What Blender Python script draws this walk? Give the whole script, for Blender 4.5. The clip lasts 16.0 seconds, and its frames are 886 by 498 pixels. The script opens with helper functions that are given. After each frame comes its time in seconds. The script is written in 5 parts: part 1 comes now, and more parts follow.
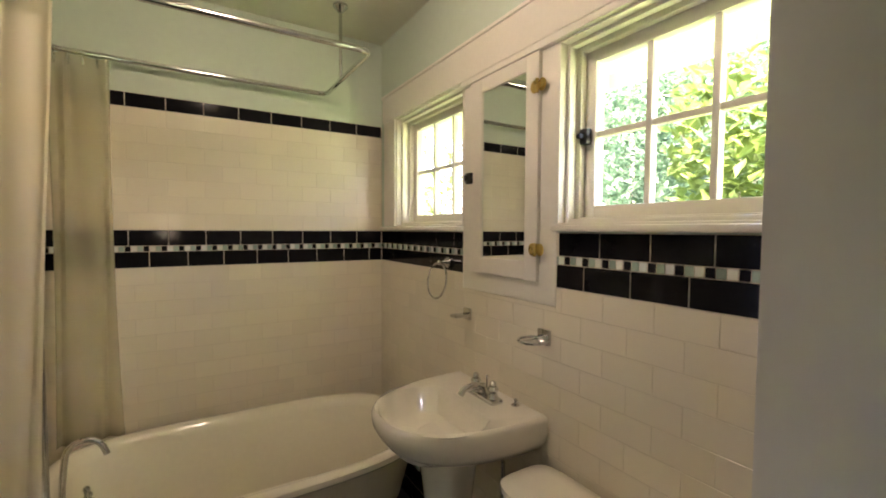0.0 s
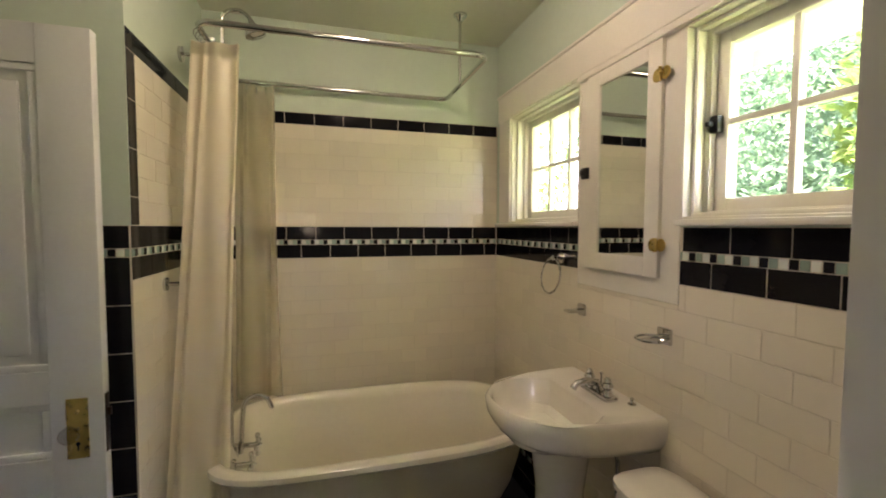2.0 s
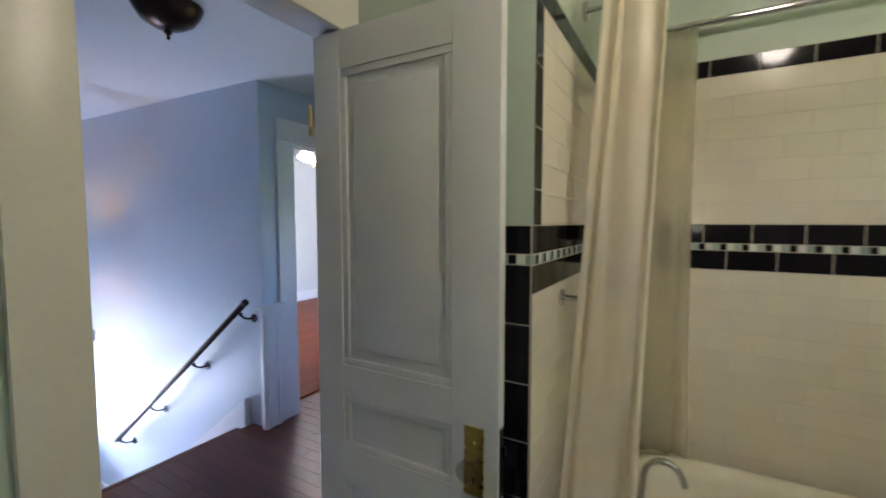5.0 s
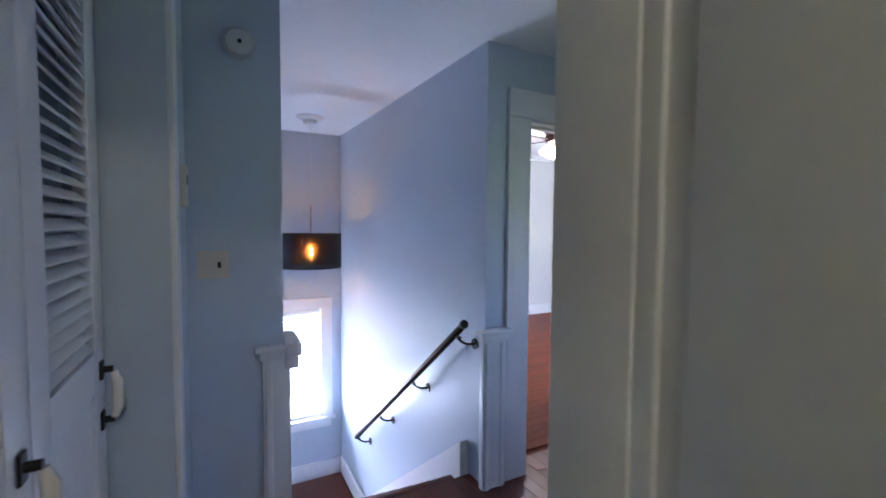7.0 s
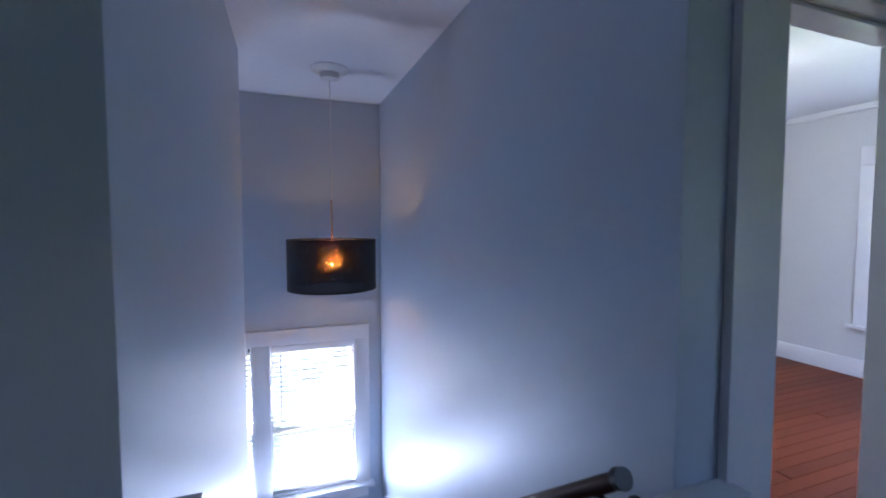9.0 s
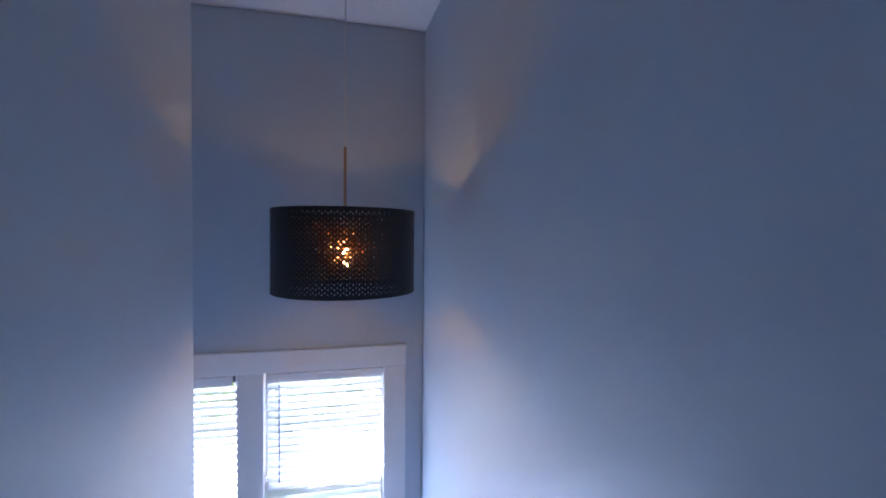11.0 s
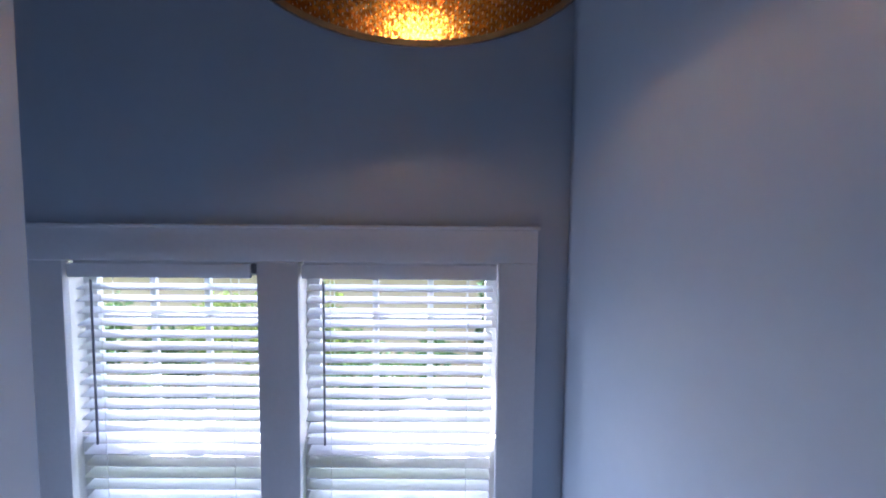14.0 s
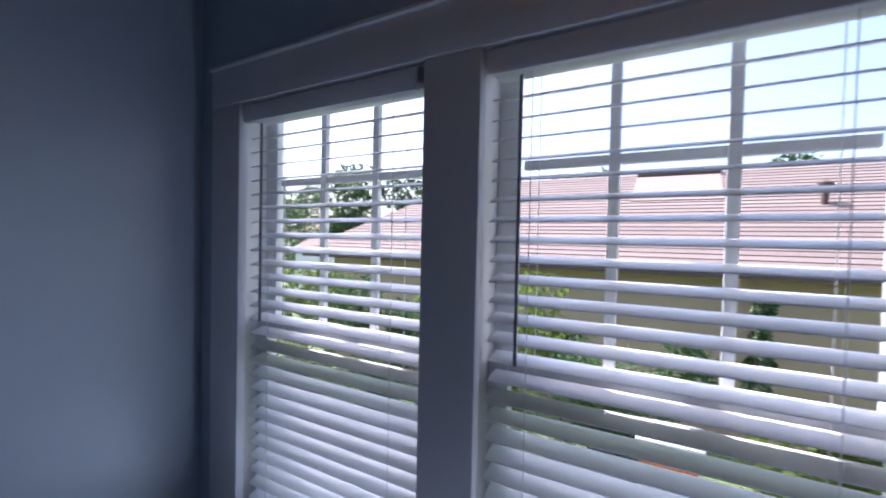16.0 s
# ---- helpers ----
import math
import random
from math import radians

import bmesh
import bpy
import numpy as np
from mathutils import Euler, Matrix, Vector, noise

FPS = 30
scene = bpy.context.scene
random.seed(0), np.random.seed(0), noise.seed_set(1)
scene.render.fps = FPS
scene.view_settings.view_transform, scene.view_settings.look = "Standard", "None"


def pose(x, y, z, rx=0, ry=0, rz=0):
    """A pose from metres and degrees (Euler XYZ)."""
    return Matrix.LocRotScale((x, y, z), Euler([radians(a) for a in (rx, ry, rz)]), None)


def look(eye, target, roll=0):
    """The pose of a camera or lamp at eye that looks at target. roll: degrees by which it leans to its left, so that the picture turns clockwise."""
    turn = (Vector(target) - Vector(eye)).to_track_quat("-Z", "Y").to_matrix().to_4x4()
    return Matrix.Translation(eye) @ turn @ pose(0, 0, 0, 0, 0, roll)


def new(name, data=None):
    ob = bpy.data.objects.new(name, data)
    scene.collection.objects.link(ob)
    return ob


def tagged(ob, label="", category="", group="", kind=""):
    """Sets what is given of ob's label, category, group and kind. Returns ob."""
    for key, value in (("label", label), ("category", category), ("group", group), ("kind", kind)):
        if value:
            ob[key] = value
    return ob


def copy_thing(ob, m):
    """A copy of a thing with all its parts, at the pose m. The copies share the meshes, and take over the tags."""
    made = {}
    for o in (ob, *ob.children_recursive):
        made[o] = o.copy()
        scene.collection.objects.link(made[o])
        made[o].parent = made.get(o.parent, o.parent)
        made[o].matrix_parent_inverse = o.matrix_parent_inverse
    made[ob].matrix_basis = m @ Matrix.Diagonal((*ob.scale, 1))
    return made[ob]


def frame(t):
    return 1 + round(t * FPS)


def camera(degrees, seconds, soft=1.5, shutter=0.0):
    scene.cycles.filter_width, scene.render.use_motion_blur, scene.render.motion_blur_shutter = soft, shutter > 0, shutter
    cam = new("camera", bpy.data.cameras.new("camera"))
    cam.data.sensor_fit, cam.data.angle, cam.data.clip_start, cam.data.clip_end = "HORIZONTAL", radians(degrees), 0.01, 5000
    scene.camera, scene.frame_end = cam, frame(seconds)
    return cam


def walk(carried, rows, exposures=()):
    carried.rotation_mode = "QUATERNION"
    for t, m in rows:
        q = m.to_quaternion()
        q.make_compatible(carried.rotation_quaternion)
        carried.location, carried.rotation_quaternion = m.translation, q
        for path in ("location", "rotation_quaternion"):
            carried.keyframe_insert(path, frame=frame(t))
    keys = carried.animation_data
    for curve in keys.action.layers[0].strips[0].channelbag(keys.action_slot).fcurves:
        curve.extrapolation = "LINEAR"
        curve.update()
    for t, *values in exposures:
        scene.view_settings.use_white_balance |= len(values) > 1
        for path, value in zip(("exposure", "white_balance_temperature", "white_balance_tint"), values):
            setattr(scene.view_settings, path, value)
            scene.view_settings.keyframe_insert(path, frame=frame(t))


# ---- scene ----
cam = camera(92.8, 16.0, soft=1.8, shutter=0.3)
PATH = [
    (0, (-0.051, -0.045, 1.448), (0.982, 1.665, 1.359), 0.3),
    (0.5, (-0.05, -0.056, 1.441), (0.876, 1.714, 1.352), 0.4),
    (1, (-0.061, -0.078, 1.447), (0.762, 1.742, 1.348), 0.1),
    (1.5, (-0.071, -0.1, 1.443), (0.626, 1.773, 1.342), 0.2),
    (2, (-0.087, -0.118, 1.438), (0.456, 1.804, 1.337), 0.2),
    (2.5, (-0.092, -0.122, 1.44), (0.284, 1.84, 1.341), 0.3),
    (3, (-0.107, -0.116, 1.443), (0.098, 1.87, 1.338), 0.3),
    (3.5, (-0.134, -0.082, 1.44), (-0.145, 1.915, 1.333), 0.3),
    (4, (-0.18, 0.03, 1.432), (-0.466, 2.007, 1.332), 0.3),
    (4.5, (-0.251, 0.187, 1.467), (-0.878, 2.082, 1.342), 0.2),
    (5, (-0.342, 0.408, 1.451), (-1.338, 2.137, 1.322), -0.0),
    (5.2, (-0.387, 0.507, 1.451), (-1.538, 2.138, 1.321), 0.1),
    (7.3, (-1.161, 1.096, 1.415), (-2.941, 2.003, 1.319), 0.4),
    (7.6, (-1.359, 1.175, 1.418), (-3.145, 2.069, 1.318), 0.4),
    (8, (-1.593, 1.276, 1.431), (-3.396, 2.135, 1.33), 0.1),
    (8.3, (-1.8, 1.384, 1.435), (-3.657, 2.12, 1.333), 0.4),
    (9, (-2.207, 1.518, 1.446), (-4.083, 2.202, 1.34), 0.0),
    (11.4, (-3.386, 1.792, 1.19), (-5.35, 2.171, 1.155), 0.3),
    (12, (-3.585, 1.823, 1.05), (-5.566, 2.09, 1.032), -0.1),
    (12.5, (-3.785, 1.79, 0.955), (-5.762, 2.07, 0.884), 0.6),
    (13, (-3.915, 1.83, 0.908), (-5.905, 1.99, 0.768), 0.4),
    (13.5, (-4.092, 1.837, 0.82), (-6.086, 1.877, 0.676), 0.4),
    (14, (-4.248, 1.805, 0.688), (-6.243, 1.817, 0.558), 0.5),
    (14.5, (-4.414, 1.824, 0.489), (-6.394, 1.548, 0.435), 0.5),
    (15, (-4.58, 1.796, 0.374), (-6.534, 1.369, 0.333), 0.8),
    (15.2, (-4.64, 1.765, 0.338), (-6.578, 1.273, 0.295), 0.9),
    (15.5, (-4.72, 1.737, 0.295), (-6.608, 1.08, 0.257), 1.1),
    (16, (-4.822, 1.709, 0.199), (-6.553, 0.707, 0.156), 1.2),
]
walk(cam, [(t, look(eye, target, roll)) for t, eye, target, roll in PATH],
     exposures=[(0.0, 5.55, 6700, 30), (3.5, 5.5, 6350, 28), (5.0, 5.45, 5800, 22), (7.3, 5.25, 5700, 24), (8.0, 4.85, 5500, 24), (9.0, 4.4, 5450, 24), (11.4, 4.0, 5400, 23), (12.5, 3.85, 5425, 23),
                (13.5, 3.35, 5550, 22), (14.5, 2.8, 5600, 22), (15.2, 2.15, 5700, 22), (16.0, 1.45, 5700, 22)])

# ---- light ----
world = bpy.data.worlds.new("world")
scene.world = world
world.use_nodes = True
wn = world.node_tree
sky = wn.nodes.new("ShaderNodeTexSky")
sky.sky_type, sky.sun_disc = "NISHITA", False
sky.sun_elevation, sky.sun_rotation = radians(58), radians(200)
sky.air_density, sky.dust_density = 1.0, 4.0
wn.links.new(sky.outputs[0], wn.nodes["Background"].inputs[0])
wn.nodes["Background"].inputs[1].default_value = 0.15
sun = bpy.data.lights.new("sun", "SUN")
sun.energy, sun.angle, sun.color = 4.0, radians(0.6), (1.0, 0.95, 0.86)
sun_ob = new("sun", sun)
az, el = radians(200), radians(58)
sun_ob.matrix_world = look((0, 0, 20), (-math.sin(az) * math.cos(el), -math.cos(az) * math.cos(el), 20 - math.sin(el)))


# added lamps for daylight: strips on the landing sills, bedroom window, unseen east opening
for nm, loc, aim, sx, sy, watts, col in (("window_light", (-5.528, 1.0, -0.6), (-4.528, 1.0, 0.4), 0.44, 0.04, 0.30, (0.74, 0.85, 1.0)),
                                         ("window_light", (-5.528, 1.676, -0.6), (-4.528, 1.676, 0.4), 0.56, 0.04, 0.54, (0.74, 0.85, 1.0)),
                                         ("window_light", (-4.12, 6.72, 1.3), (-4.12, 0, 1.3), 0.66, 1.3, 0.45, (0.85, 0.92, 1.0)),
                                         # added fill for the bedroom; no window is known on this side
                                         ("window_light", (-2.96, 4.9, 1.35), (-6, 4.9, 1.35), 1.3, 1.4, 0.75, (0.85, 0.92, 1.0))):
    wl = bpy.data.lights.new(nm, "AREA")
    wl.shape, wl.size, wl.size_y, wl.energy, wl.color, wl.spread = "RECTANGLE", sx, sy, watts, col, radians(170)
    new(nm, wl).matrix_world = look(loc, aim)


# ---- materials ----
def mat(name, col, rough=0.5, metal=0.0, var=0.08, scale=6.0, bump=0.0, bscale=60.0, fine=0.04, rnd=0.0, coat=0.0, trans=0.0, emit=None, strength=0.0, stretch=(1, 1, 1)):
    """Principled paint, wood, glaze or metal with two scales of variation."""
    m = bpy.data.materials.new(name)
    m.use_nodes = True
    nt = m.node_tree
    b = nt.nodes["Principled BSDF"]
    b.inputs["Roughness"].default_value, b.inputs["Metallic"].default_value = rough, metal
    b.inputs["Coat Weight"].default_value, b.inputs["Transmission Weight"].default_value = coat, trans
    tc = nt.nodes.new("ShaderNodeTexCoord")
    mp = nt.nodes.new("ShaderNodeMapping")
    mp.inputs["Scale"].default_value = stretch
    nt.links.new(tc.outputs["Object"], mp.inputs[0])

    def noise_node(s, d):
        n = nt.nodes.new("ShaderNodeTexNoise")
        n.inputs["Scale"].default_value, n.inputs["Detail"].default_value = s, d
        nt.links.new(mp.outputs[0], n.inputs["Vector"])
        return n
    big, small = noise_node(scale, 4), noise_node(scale * 14, 3)

    def math_node(op, a, c):
        n = nt.nodes.new("ShaderNodeMath")
        n.operation = op
        for i, v in enumerate((a, c)):
            if isinstance(v, (int, float)):
                n.inputs[i].default_value = v
            else:
                nt.links.new(v, n.inputs[i])
        return n.outputs[0]
    f = math_node("ADD", math_node("MULTIPLY", math_node("SUBTRACT", big.outputs[0], 0.5), 2 * var), math_node("MULTIPLY", math_node("SUBTRACT", small.outputs[0], 0.5), 2 * fine))
    if rnd:
        oi = nt.nodes.new("ShaderNodeObjectInfo")
        f = math_node("ADD", f, math_node("MULTIPLY", math_node("SUBTRACT", oi.outputs["Random"], 0.5), 2 * rnd))
    f = math_node("ADD", f, 1.0)
    mix = nt.nodes.new("ShaderNodeVectorMath")
    mix.operation = "SCALE"
    mix.inputs[0].default_value = col
    nt.links.new(f, mix.inputs["Scale"])
    nt.links.new(mix.outputs[0], b.inputs["Base Color"])
    r = math_node("ADD", math_node("MULTIPLY", math_node("SUBTRACT", big.outputs[0], 0.5), 0.25 * rough + 0.02), rough)
    nt.links.new(r, b.inputs["Roughness"])
    if bump:
        n = noise_node(bscale, 3)
        bp = nt.nodes.new("ShaderNodeBump")
        bp.inputs["Strength"].default_value, bp.inputs["Distance"].default_value = bump, 0.004
        nt.links.new(n.outputs[0], bp.inputs["Height"])
        nt.links.new(bp.outputs[0], b.inputs["Normal"])
    if emit:
        b.inputs["Emission Color"].default_value = (*emit, 1)
        b.inputs["Emission Strength"].default_value = strength
    return m


def glass(name, tint=(1, 1, 1), rough=0.0):
    """Thin clear pane: mostly see-through with a fresnel gloss."""
    m = bpy.data.materials.new(name)
    m.use_nodes = True
    nt = m.node_tree
    tr, gl, mx, fr, pw = (nt.nodes.new("ShaderNode" + k) for k in ("BsdfTransparent", "BsdfGlossy", "MixShader", "LayerWeight", "Math"))
    tr.inputs[0].default_value = (*tint, 1)
    gl.inputs["Roughness"].default_value = rough
    fr.inputs[0].default_value = 0.5
    pw.operation = "POWER"
    pw.inputs[1].default_value = 4.0
    nt.links.new(fr.outputs["Facing"], pw.inputs[0])
    nt.links.new(pw.outputs[0], mx.inputs[0])
    nt.links.new(tr.outputs[0], mx.inputs[1])
    nt.links.new(gl.outputs[0], mx.inputs[2])
    nt.links.new(mx.outputs[0], nt.nodes["Material Output"].inputs[0])
    return m


def cloth(name, col, see=0.5, clear=0.0, frost=0.0):
    """Thin vinyl: diffuse, translucent and a little see-through or frosted."""
    m = bpy.data.materials.new(name)
    m.use_nodes = True
    nt = m.node_tree
    b = nt.nodes["Principled BSDF"]
    b.inputs["Base Color"].default_value, b.inputs["Roughness"].default_value = (*col, 1), 0.35
    t, mx, c, m2 = (nt.nodes.new("ShaderNode" + k) for k in ("BsdfTranslucent", "MixShader", "BsdfRefraction" if frost else "BsdfTransparent", "MixShader"))
    t.inputs[0].default_value = (*col, 1)
    mx.inputs[0].default_value, m2.inputs[0].default_value = see, clear
    if frost:
        c.inputs["Roughness"].default_value, c.inputs["IOR"].default_value = frost, 1.06
    nt.links.new(b.outputs[0], mx.inputs[1])
    nt.links.new(t.outputs[0], mx.inputs[2])
    nt.links.new(mx.outputs[0], m2.inputs[1])
    nt.links.new(c.outputs[0], m2.inputs[2])
    nt.links.new(m2.outputs[0], nt.nodes["Material Output"].inputs[0])
    return m


M_TILE = mat("ivory_tile", (0.78, 0.71, 0.58), 0.14, rnd=0.03, var=0.03, scale=3, bump=0.05, bscale=9, fine=0.01)
M_BLACK = mat("black_tile", (0.007, 0.007, 0.009), 0.08, rnd=0.15, var=0.2, bump=0.06, bscale=9)
M_BLACK.node_tree.nodes["Principled BSDF"].inputs["Specular IOR Level"].default_value = 0.22
M_GROUT = mat("grout", (0.66, 0.59, 0.47), 0.85, var=0.12, scale=14)
M_MOSA = mat("mosaic_white", (0.72, 0.75, 0.68), 0.12, rnd=0.1)
M_MOSG = mat("mosaic_green", (0.33, 0.43, 0.36), 0.12, rnd=0.25)
M_MINT = mat("mint_paint", (0.55, 0.63, 0.53), 0.55, var=0.04, scale=2.5, bump=0.12, bscale=45)
M_WHITE = mat("white_gloss_paint", (0.76, 0.72, 0.64), 0.32, var=0.05, scale=5, bump=0.12, bscale=30)
M_DOORW = mat("door_paint", (0.76, 0.76, 0.75), 0.34, var=0.06, scale=5, bump=0.12, bscale=30)
M_CLOSET = mat("closet_paint", (0.66, 0.63, 0.62), 0.4, var=0.05, scale=3, bump=0.2, bscale=14)
M_TRIM = mat("trim_paint", (0.74, 0.75, 0.77), 0.35, var=0.05, scale=5, bump=0.1, bscale=35)
M_BLUE = mat("pale_blue_wall_paint", (0.49, 0.565, 0.65), 0.42, var=0.05, scale=2.0, bump=0.42, bscale=11, fine=0.02)
M_CEIL = mat("ceiling_paint", (0.72, 0.73, 0.76), 0.7, var=0.03, scale=2, bump=0.1)
M_CEILB = mat("bath_ceiling_paint", (0.66, 0.66, 0.56), 0.7, var=0.03, scale=2, bump=0.1)
M_GREYW = mat("bedroom_wall_paint", (0.6, 0.61, 0.62), 0.6, var=0.03, scale=2, bump=0.1)
M_WOOD = mat("red_brown_floorboard", (0.17, 0.04, 0.015), 0.33, var=0.25, scale=3, fine=0.18, rnd=0.25, bump=0.08, bscale=40, stretch=(1, 9, 1))
M_WOODB = mat("bedroom_floorboard", (0.14, 0.033, 0.012), 0.4, rnd=0.16, var=0.3, scale=2.2, fine=0.3, bump=0.08, bscale=40, stretch=(1, 12, 1))
M_WOODB.node_tree.nodes["Principled BSDF"].inputs["Specular IOR Level"].default_value = 0.08
M_WOODX = mat("red_brown_stair_wood", (0.13, 0.037, 0.017), 0.36, var=0.25, scale=3, fine=0.18, rnd=0.15, bump=0.08, bscale=40, stretch=(9, 1, 1))
M_SLATE = mat("dark_floor_tile", (0.035, 0.035, 0.038), 0.35, var=0.2, rnd=0.2, bump=0.1)
M_ENAMEL = mat("white_enamel", (0.8, 0.75, 0.63), 0.09, var=0.03, scale=3, coat=0.4)
M_PORC = mat("white_porcelain", (0.8, 0.76, 0.68), 0.08, var=0.02, scale=3, coat=0.4)
M_TUBOUT = mat("tub_outside_paint", (0.66, 0.6, 0.48), 0.4, var=0.1, scale=5)
M_CHROME = mat("chrome", (0.58, 0.58, 0.58), 0.07, metal=1.0, var=0.06, scale=20)
M_BRASS = mat("brass", (0.6, 0.43, 0.14), 0.28, metal=1.0, var=0.3, scale=30, bump=0.1, bscale=120)
M_BRASSIN = mat("gilt_shade_lining", (0.62, 0.33, 0.08), 0.16, metal=1.0, var=0.1, scale=30, bump=0.35, bscale=90)
M_COPPER = mat("copper", (0.75, 0.4, 0.22), 0.25, metal=1.0, var=0.1)
M_IRON = mat("black_metal", (0.012, 0.012, 0.013), 0.4, metal=0.3, var=0.25, scale=20)
M_BRONZE = mat("dark_bronze", (0.05, 0.03, 0.022), 0.3, metal=0.9, var=0.3, scale=15)
M_SHADE = mat("black_shade", (0.006, 0.007, 0.01), 0.55, var=0.2)
M_MIRROR = mat("mirror_glass", (0.82, 0.85, 0.83), 0.015, metal=1.0, var=0.01)
M_PLASTIC = mat("almond_plastic", (0.6, 0.56, 0.47), 0.4, var=0.05)
M_WPLAST = mat("white_plastic", (0.66, 0.66, 0.66), 0.4, var=0.05)
M_SLAT = mat("white_blind_slat", (0.84, 0.86, 0.88), 0.35, var=0.04, scale=6, rnd=0.03)
M_BULB = mat("frosted_lamp_glass", (0.9, 0.88, 0.8), 0.4, emit=(1.0, 0.93, 0.8), strength=3)
M_GLOBE = mat("lit_bath_globe", (0.9, 0.85, 0.7), 0.4, emit=(1.0, 0.86, 0.62), strength=1.55)
M_FIL = mat("filament", (1, 0.8, 0.5), 0.4, emit=(1.0, 0.55, 0.18), strength=55.0)
M_CRYSTAL = glass("crystal_knob_glass", (0.85, 0.85, 0.85), 0.05)
M_PANE = glass("window_pane")
M_BULBG = glass("bulb_glass", (1.0, 0.96, 0.9))
M_VINYL = cloth("ivory_vinyl", (0.92, 0.86, 0.72), 0.55)
M_CLEAR = cloth("clear_yellowed_vinyl", (0.88, 0.82, 0.62), 0.5, 0.62, 0.26)
M_LEAF = cloth("leaf", (0.07, 0.12, 0.045), 0.5)
M_LEAFY = cloth("sunny_leaf", (0.115, 0.16, 0.035), 0.5)
# darker leaf copies for bathroom-side trees, dimmed in colour so they don't overexpose
M_LEAF_DIM = cloth("fine_leaf_dimmed", (0.042, 0.078, 0.04), 0.5)
M_BROADLEAF_DIM = cloth("yellow_green_broad_leaf_dimmed", (0.08, 0.12, 0.024), 0.5)
for lm_ in (M_LEAF, M_LEAFY, M_LEAF_DIM, M_BROADLEAF_DIM):
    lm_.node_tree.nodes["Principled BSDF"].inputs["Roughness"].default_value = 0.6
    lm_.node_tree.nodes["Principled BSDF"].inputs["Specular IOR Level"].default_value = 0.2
M_LEAFD = mat("dark_leaf", (0.06, 0.11, 0.035), 0.5, var=0.35, scale=3, fine=0.2)
M_BARK = mat("bark", (0.22, 0.18, 0.13), 0.9, var=0.3, bump=0.6, bscale=30)
M_GRASS = mat("lawn", (0.1, 0.14, 0.04), 0.9, var=0.35, scale=0.6, fine=0.3)
M_STUCCO = mat("tan_stucco", (0.42, 0.33, 0.22), 0.9, var=0.12, scale=0.8, bump=0.4, bscale=20)
M_SHINGLE = mat("pink_brown_shingle", (0.2, 0.155, 0.132), 0.9, var=0.15, scale=1.5, fine=0.2, rnd=0.12)
M_SHINGLEP = mat("pale_new_shingle", (0.3, 0.215, 0.18), 0.9, var=0.12, scale=1.5, fine=0.2)
M_FASCIA = mat("dark_fascia", (0.09, 0.06, 0.045), 0.7)
M_SIDING = mat("white_siding", (0.75, 0.75, 0.72), 0.7, var=0.06)
M_BIN = mat("bin_plastic", (0.75, 0.75, 0.75), 0.2, coat=0.6)
M_ORANGE = mat("orange_plastic", (0.6, 0.16, 0.02), 0.4)
M_DGLASS = mat("dark_glass", (0.02, 0.025, 0.03), 0.05)


# ---- mesh helpers ----
def box(bm, x0, x1, y0, y1, z0, z1, bev=0.0, m=None):
    r = bmesh.ops.create_cube(bm, size=1)
    vs = r["verts"]
    t = Matrix.Translation(((x0 + x1) / 2, (y0 + y1) / 2, (z0 + z1) / 2)) @ Matrix.Diagonal((abs(x1 - x0), abs(y1 - y0), abs(z1 - z0), 1))
    bmesh.ops.transform(bm, matrix=t if m is None else m @ t, verts=vs)
    if bev:
        bmesh.ops.bevel(bm, geom=list({e for v in vs for e in v.link_edges}), offset=bev, segments=2, affect="EDGES", profile=0.6)


def cyl(bm, p, q, r, r2=None, n=16):
    p, q = Vector(p), Vector(q)
    d = q - p
    m = Matrix.Translation((p + q) / 2) @ d.to_track_quat("Z", "Y").to_matrix().to_4x4()
    bmesh.ops.create_cone(bm, cap_ends=True, segments=n, radius1=r, radius2=r if r2 is None else r2, depth=d.length, matrix=m)


def tube(bm, pts, r, n=10, closed=False):
    """A round bar swept along points."""
    pts = [Vector(p) for p in pts]
    rings, ref = [], None
    for i, p in enumerate(pts):
        a, b = pts[max(i - 1, 0)], pts[min(i + 1, len(pts) - 1)]
        if closed:
            a, b = pts[i - 1], pts[(i + 1) % len(pts)]
        d = (b - a).normalized()
        if ref is None:
            ref = d.orthogonal().normalized()
        ref = (ref - d * ref.dot(d)).normalized()
        s = d.cross(ref)
        rr = r[i] if isinstance(r, (list, tuple)) else r
        rings.append([bm.verts.new(p + rr * (math.cos(2 * math.pi * k / n) * ref + math.sin(2 * math.pi * k / n) * s)) for k in range(n)])
    for i in range(len(rings) - (0 if closed else 1)):
        a, b = rings[i], rings[(i + 1) % len(rings)]
        for k in range(n):
            bm.faces.new((a[k], a[(k + 1) % n], b[(k + 1) % n], b[k]))
    if not closed:
        bm.faces.new(list(reversed(rings[0])))
        bm.faces.new(rings[-1])


def lathe(bm, prof, c=(0, 0, 0), n=28, m=None):
    """Turn a profile of (radius, height) about z."""
    rings = []
    for r, z in prof:
        rings.append([bm.verts.new((c[0] + r * math.cos(2 * math.pi * k / n), c[1] + r * math.sin(2 * math.pi * k / n), c[2] + z)) for k in range(n)])
    for a, b in zip(rings, rings[1:]):
        for k in range(n):
            bm.faces.new((a[k], a[(k + 1) % n], b[(k + 1) % n], b[k]))
    bm.faces.new(list(reversed(rings[0])))
    bm.faces.new(rings[-1])
    if m is not None:
        bmesh.ops.transform(bm, matrix=m, verts=[v for r in rings for v in r])


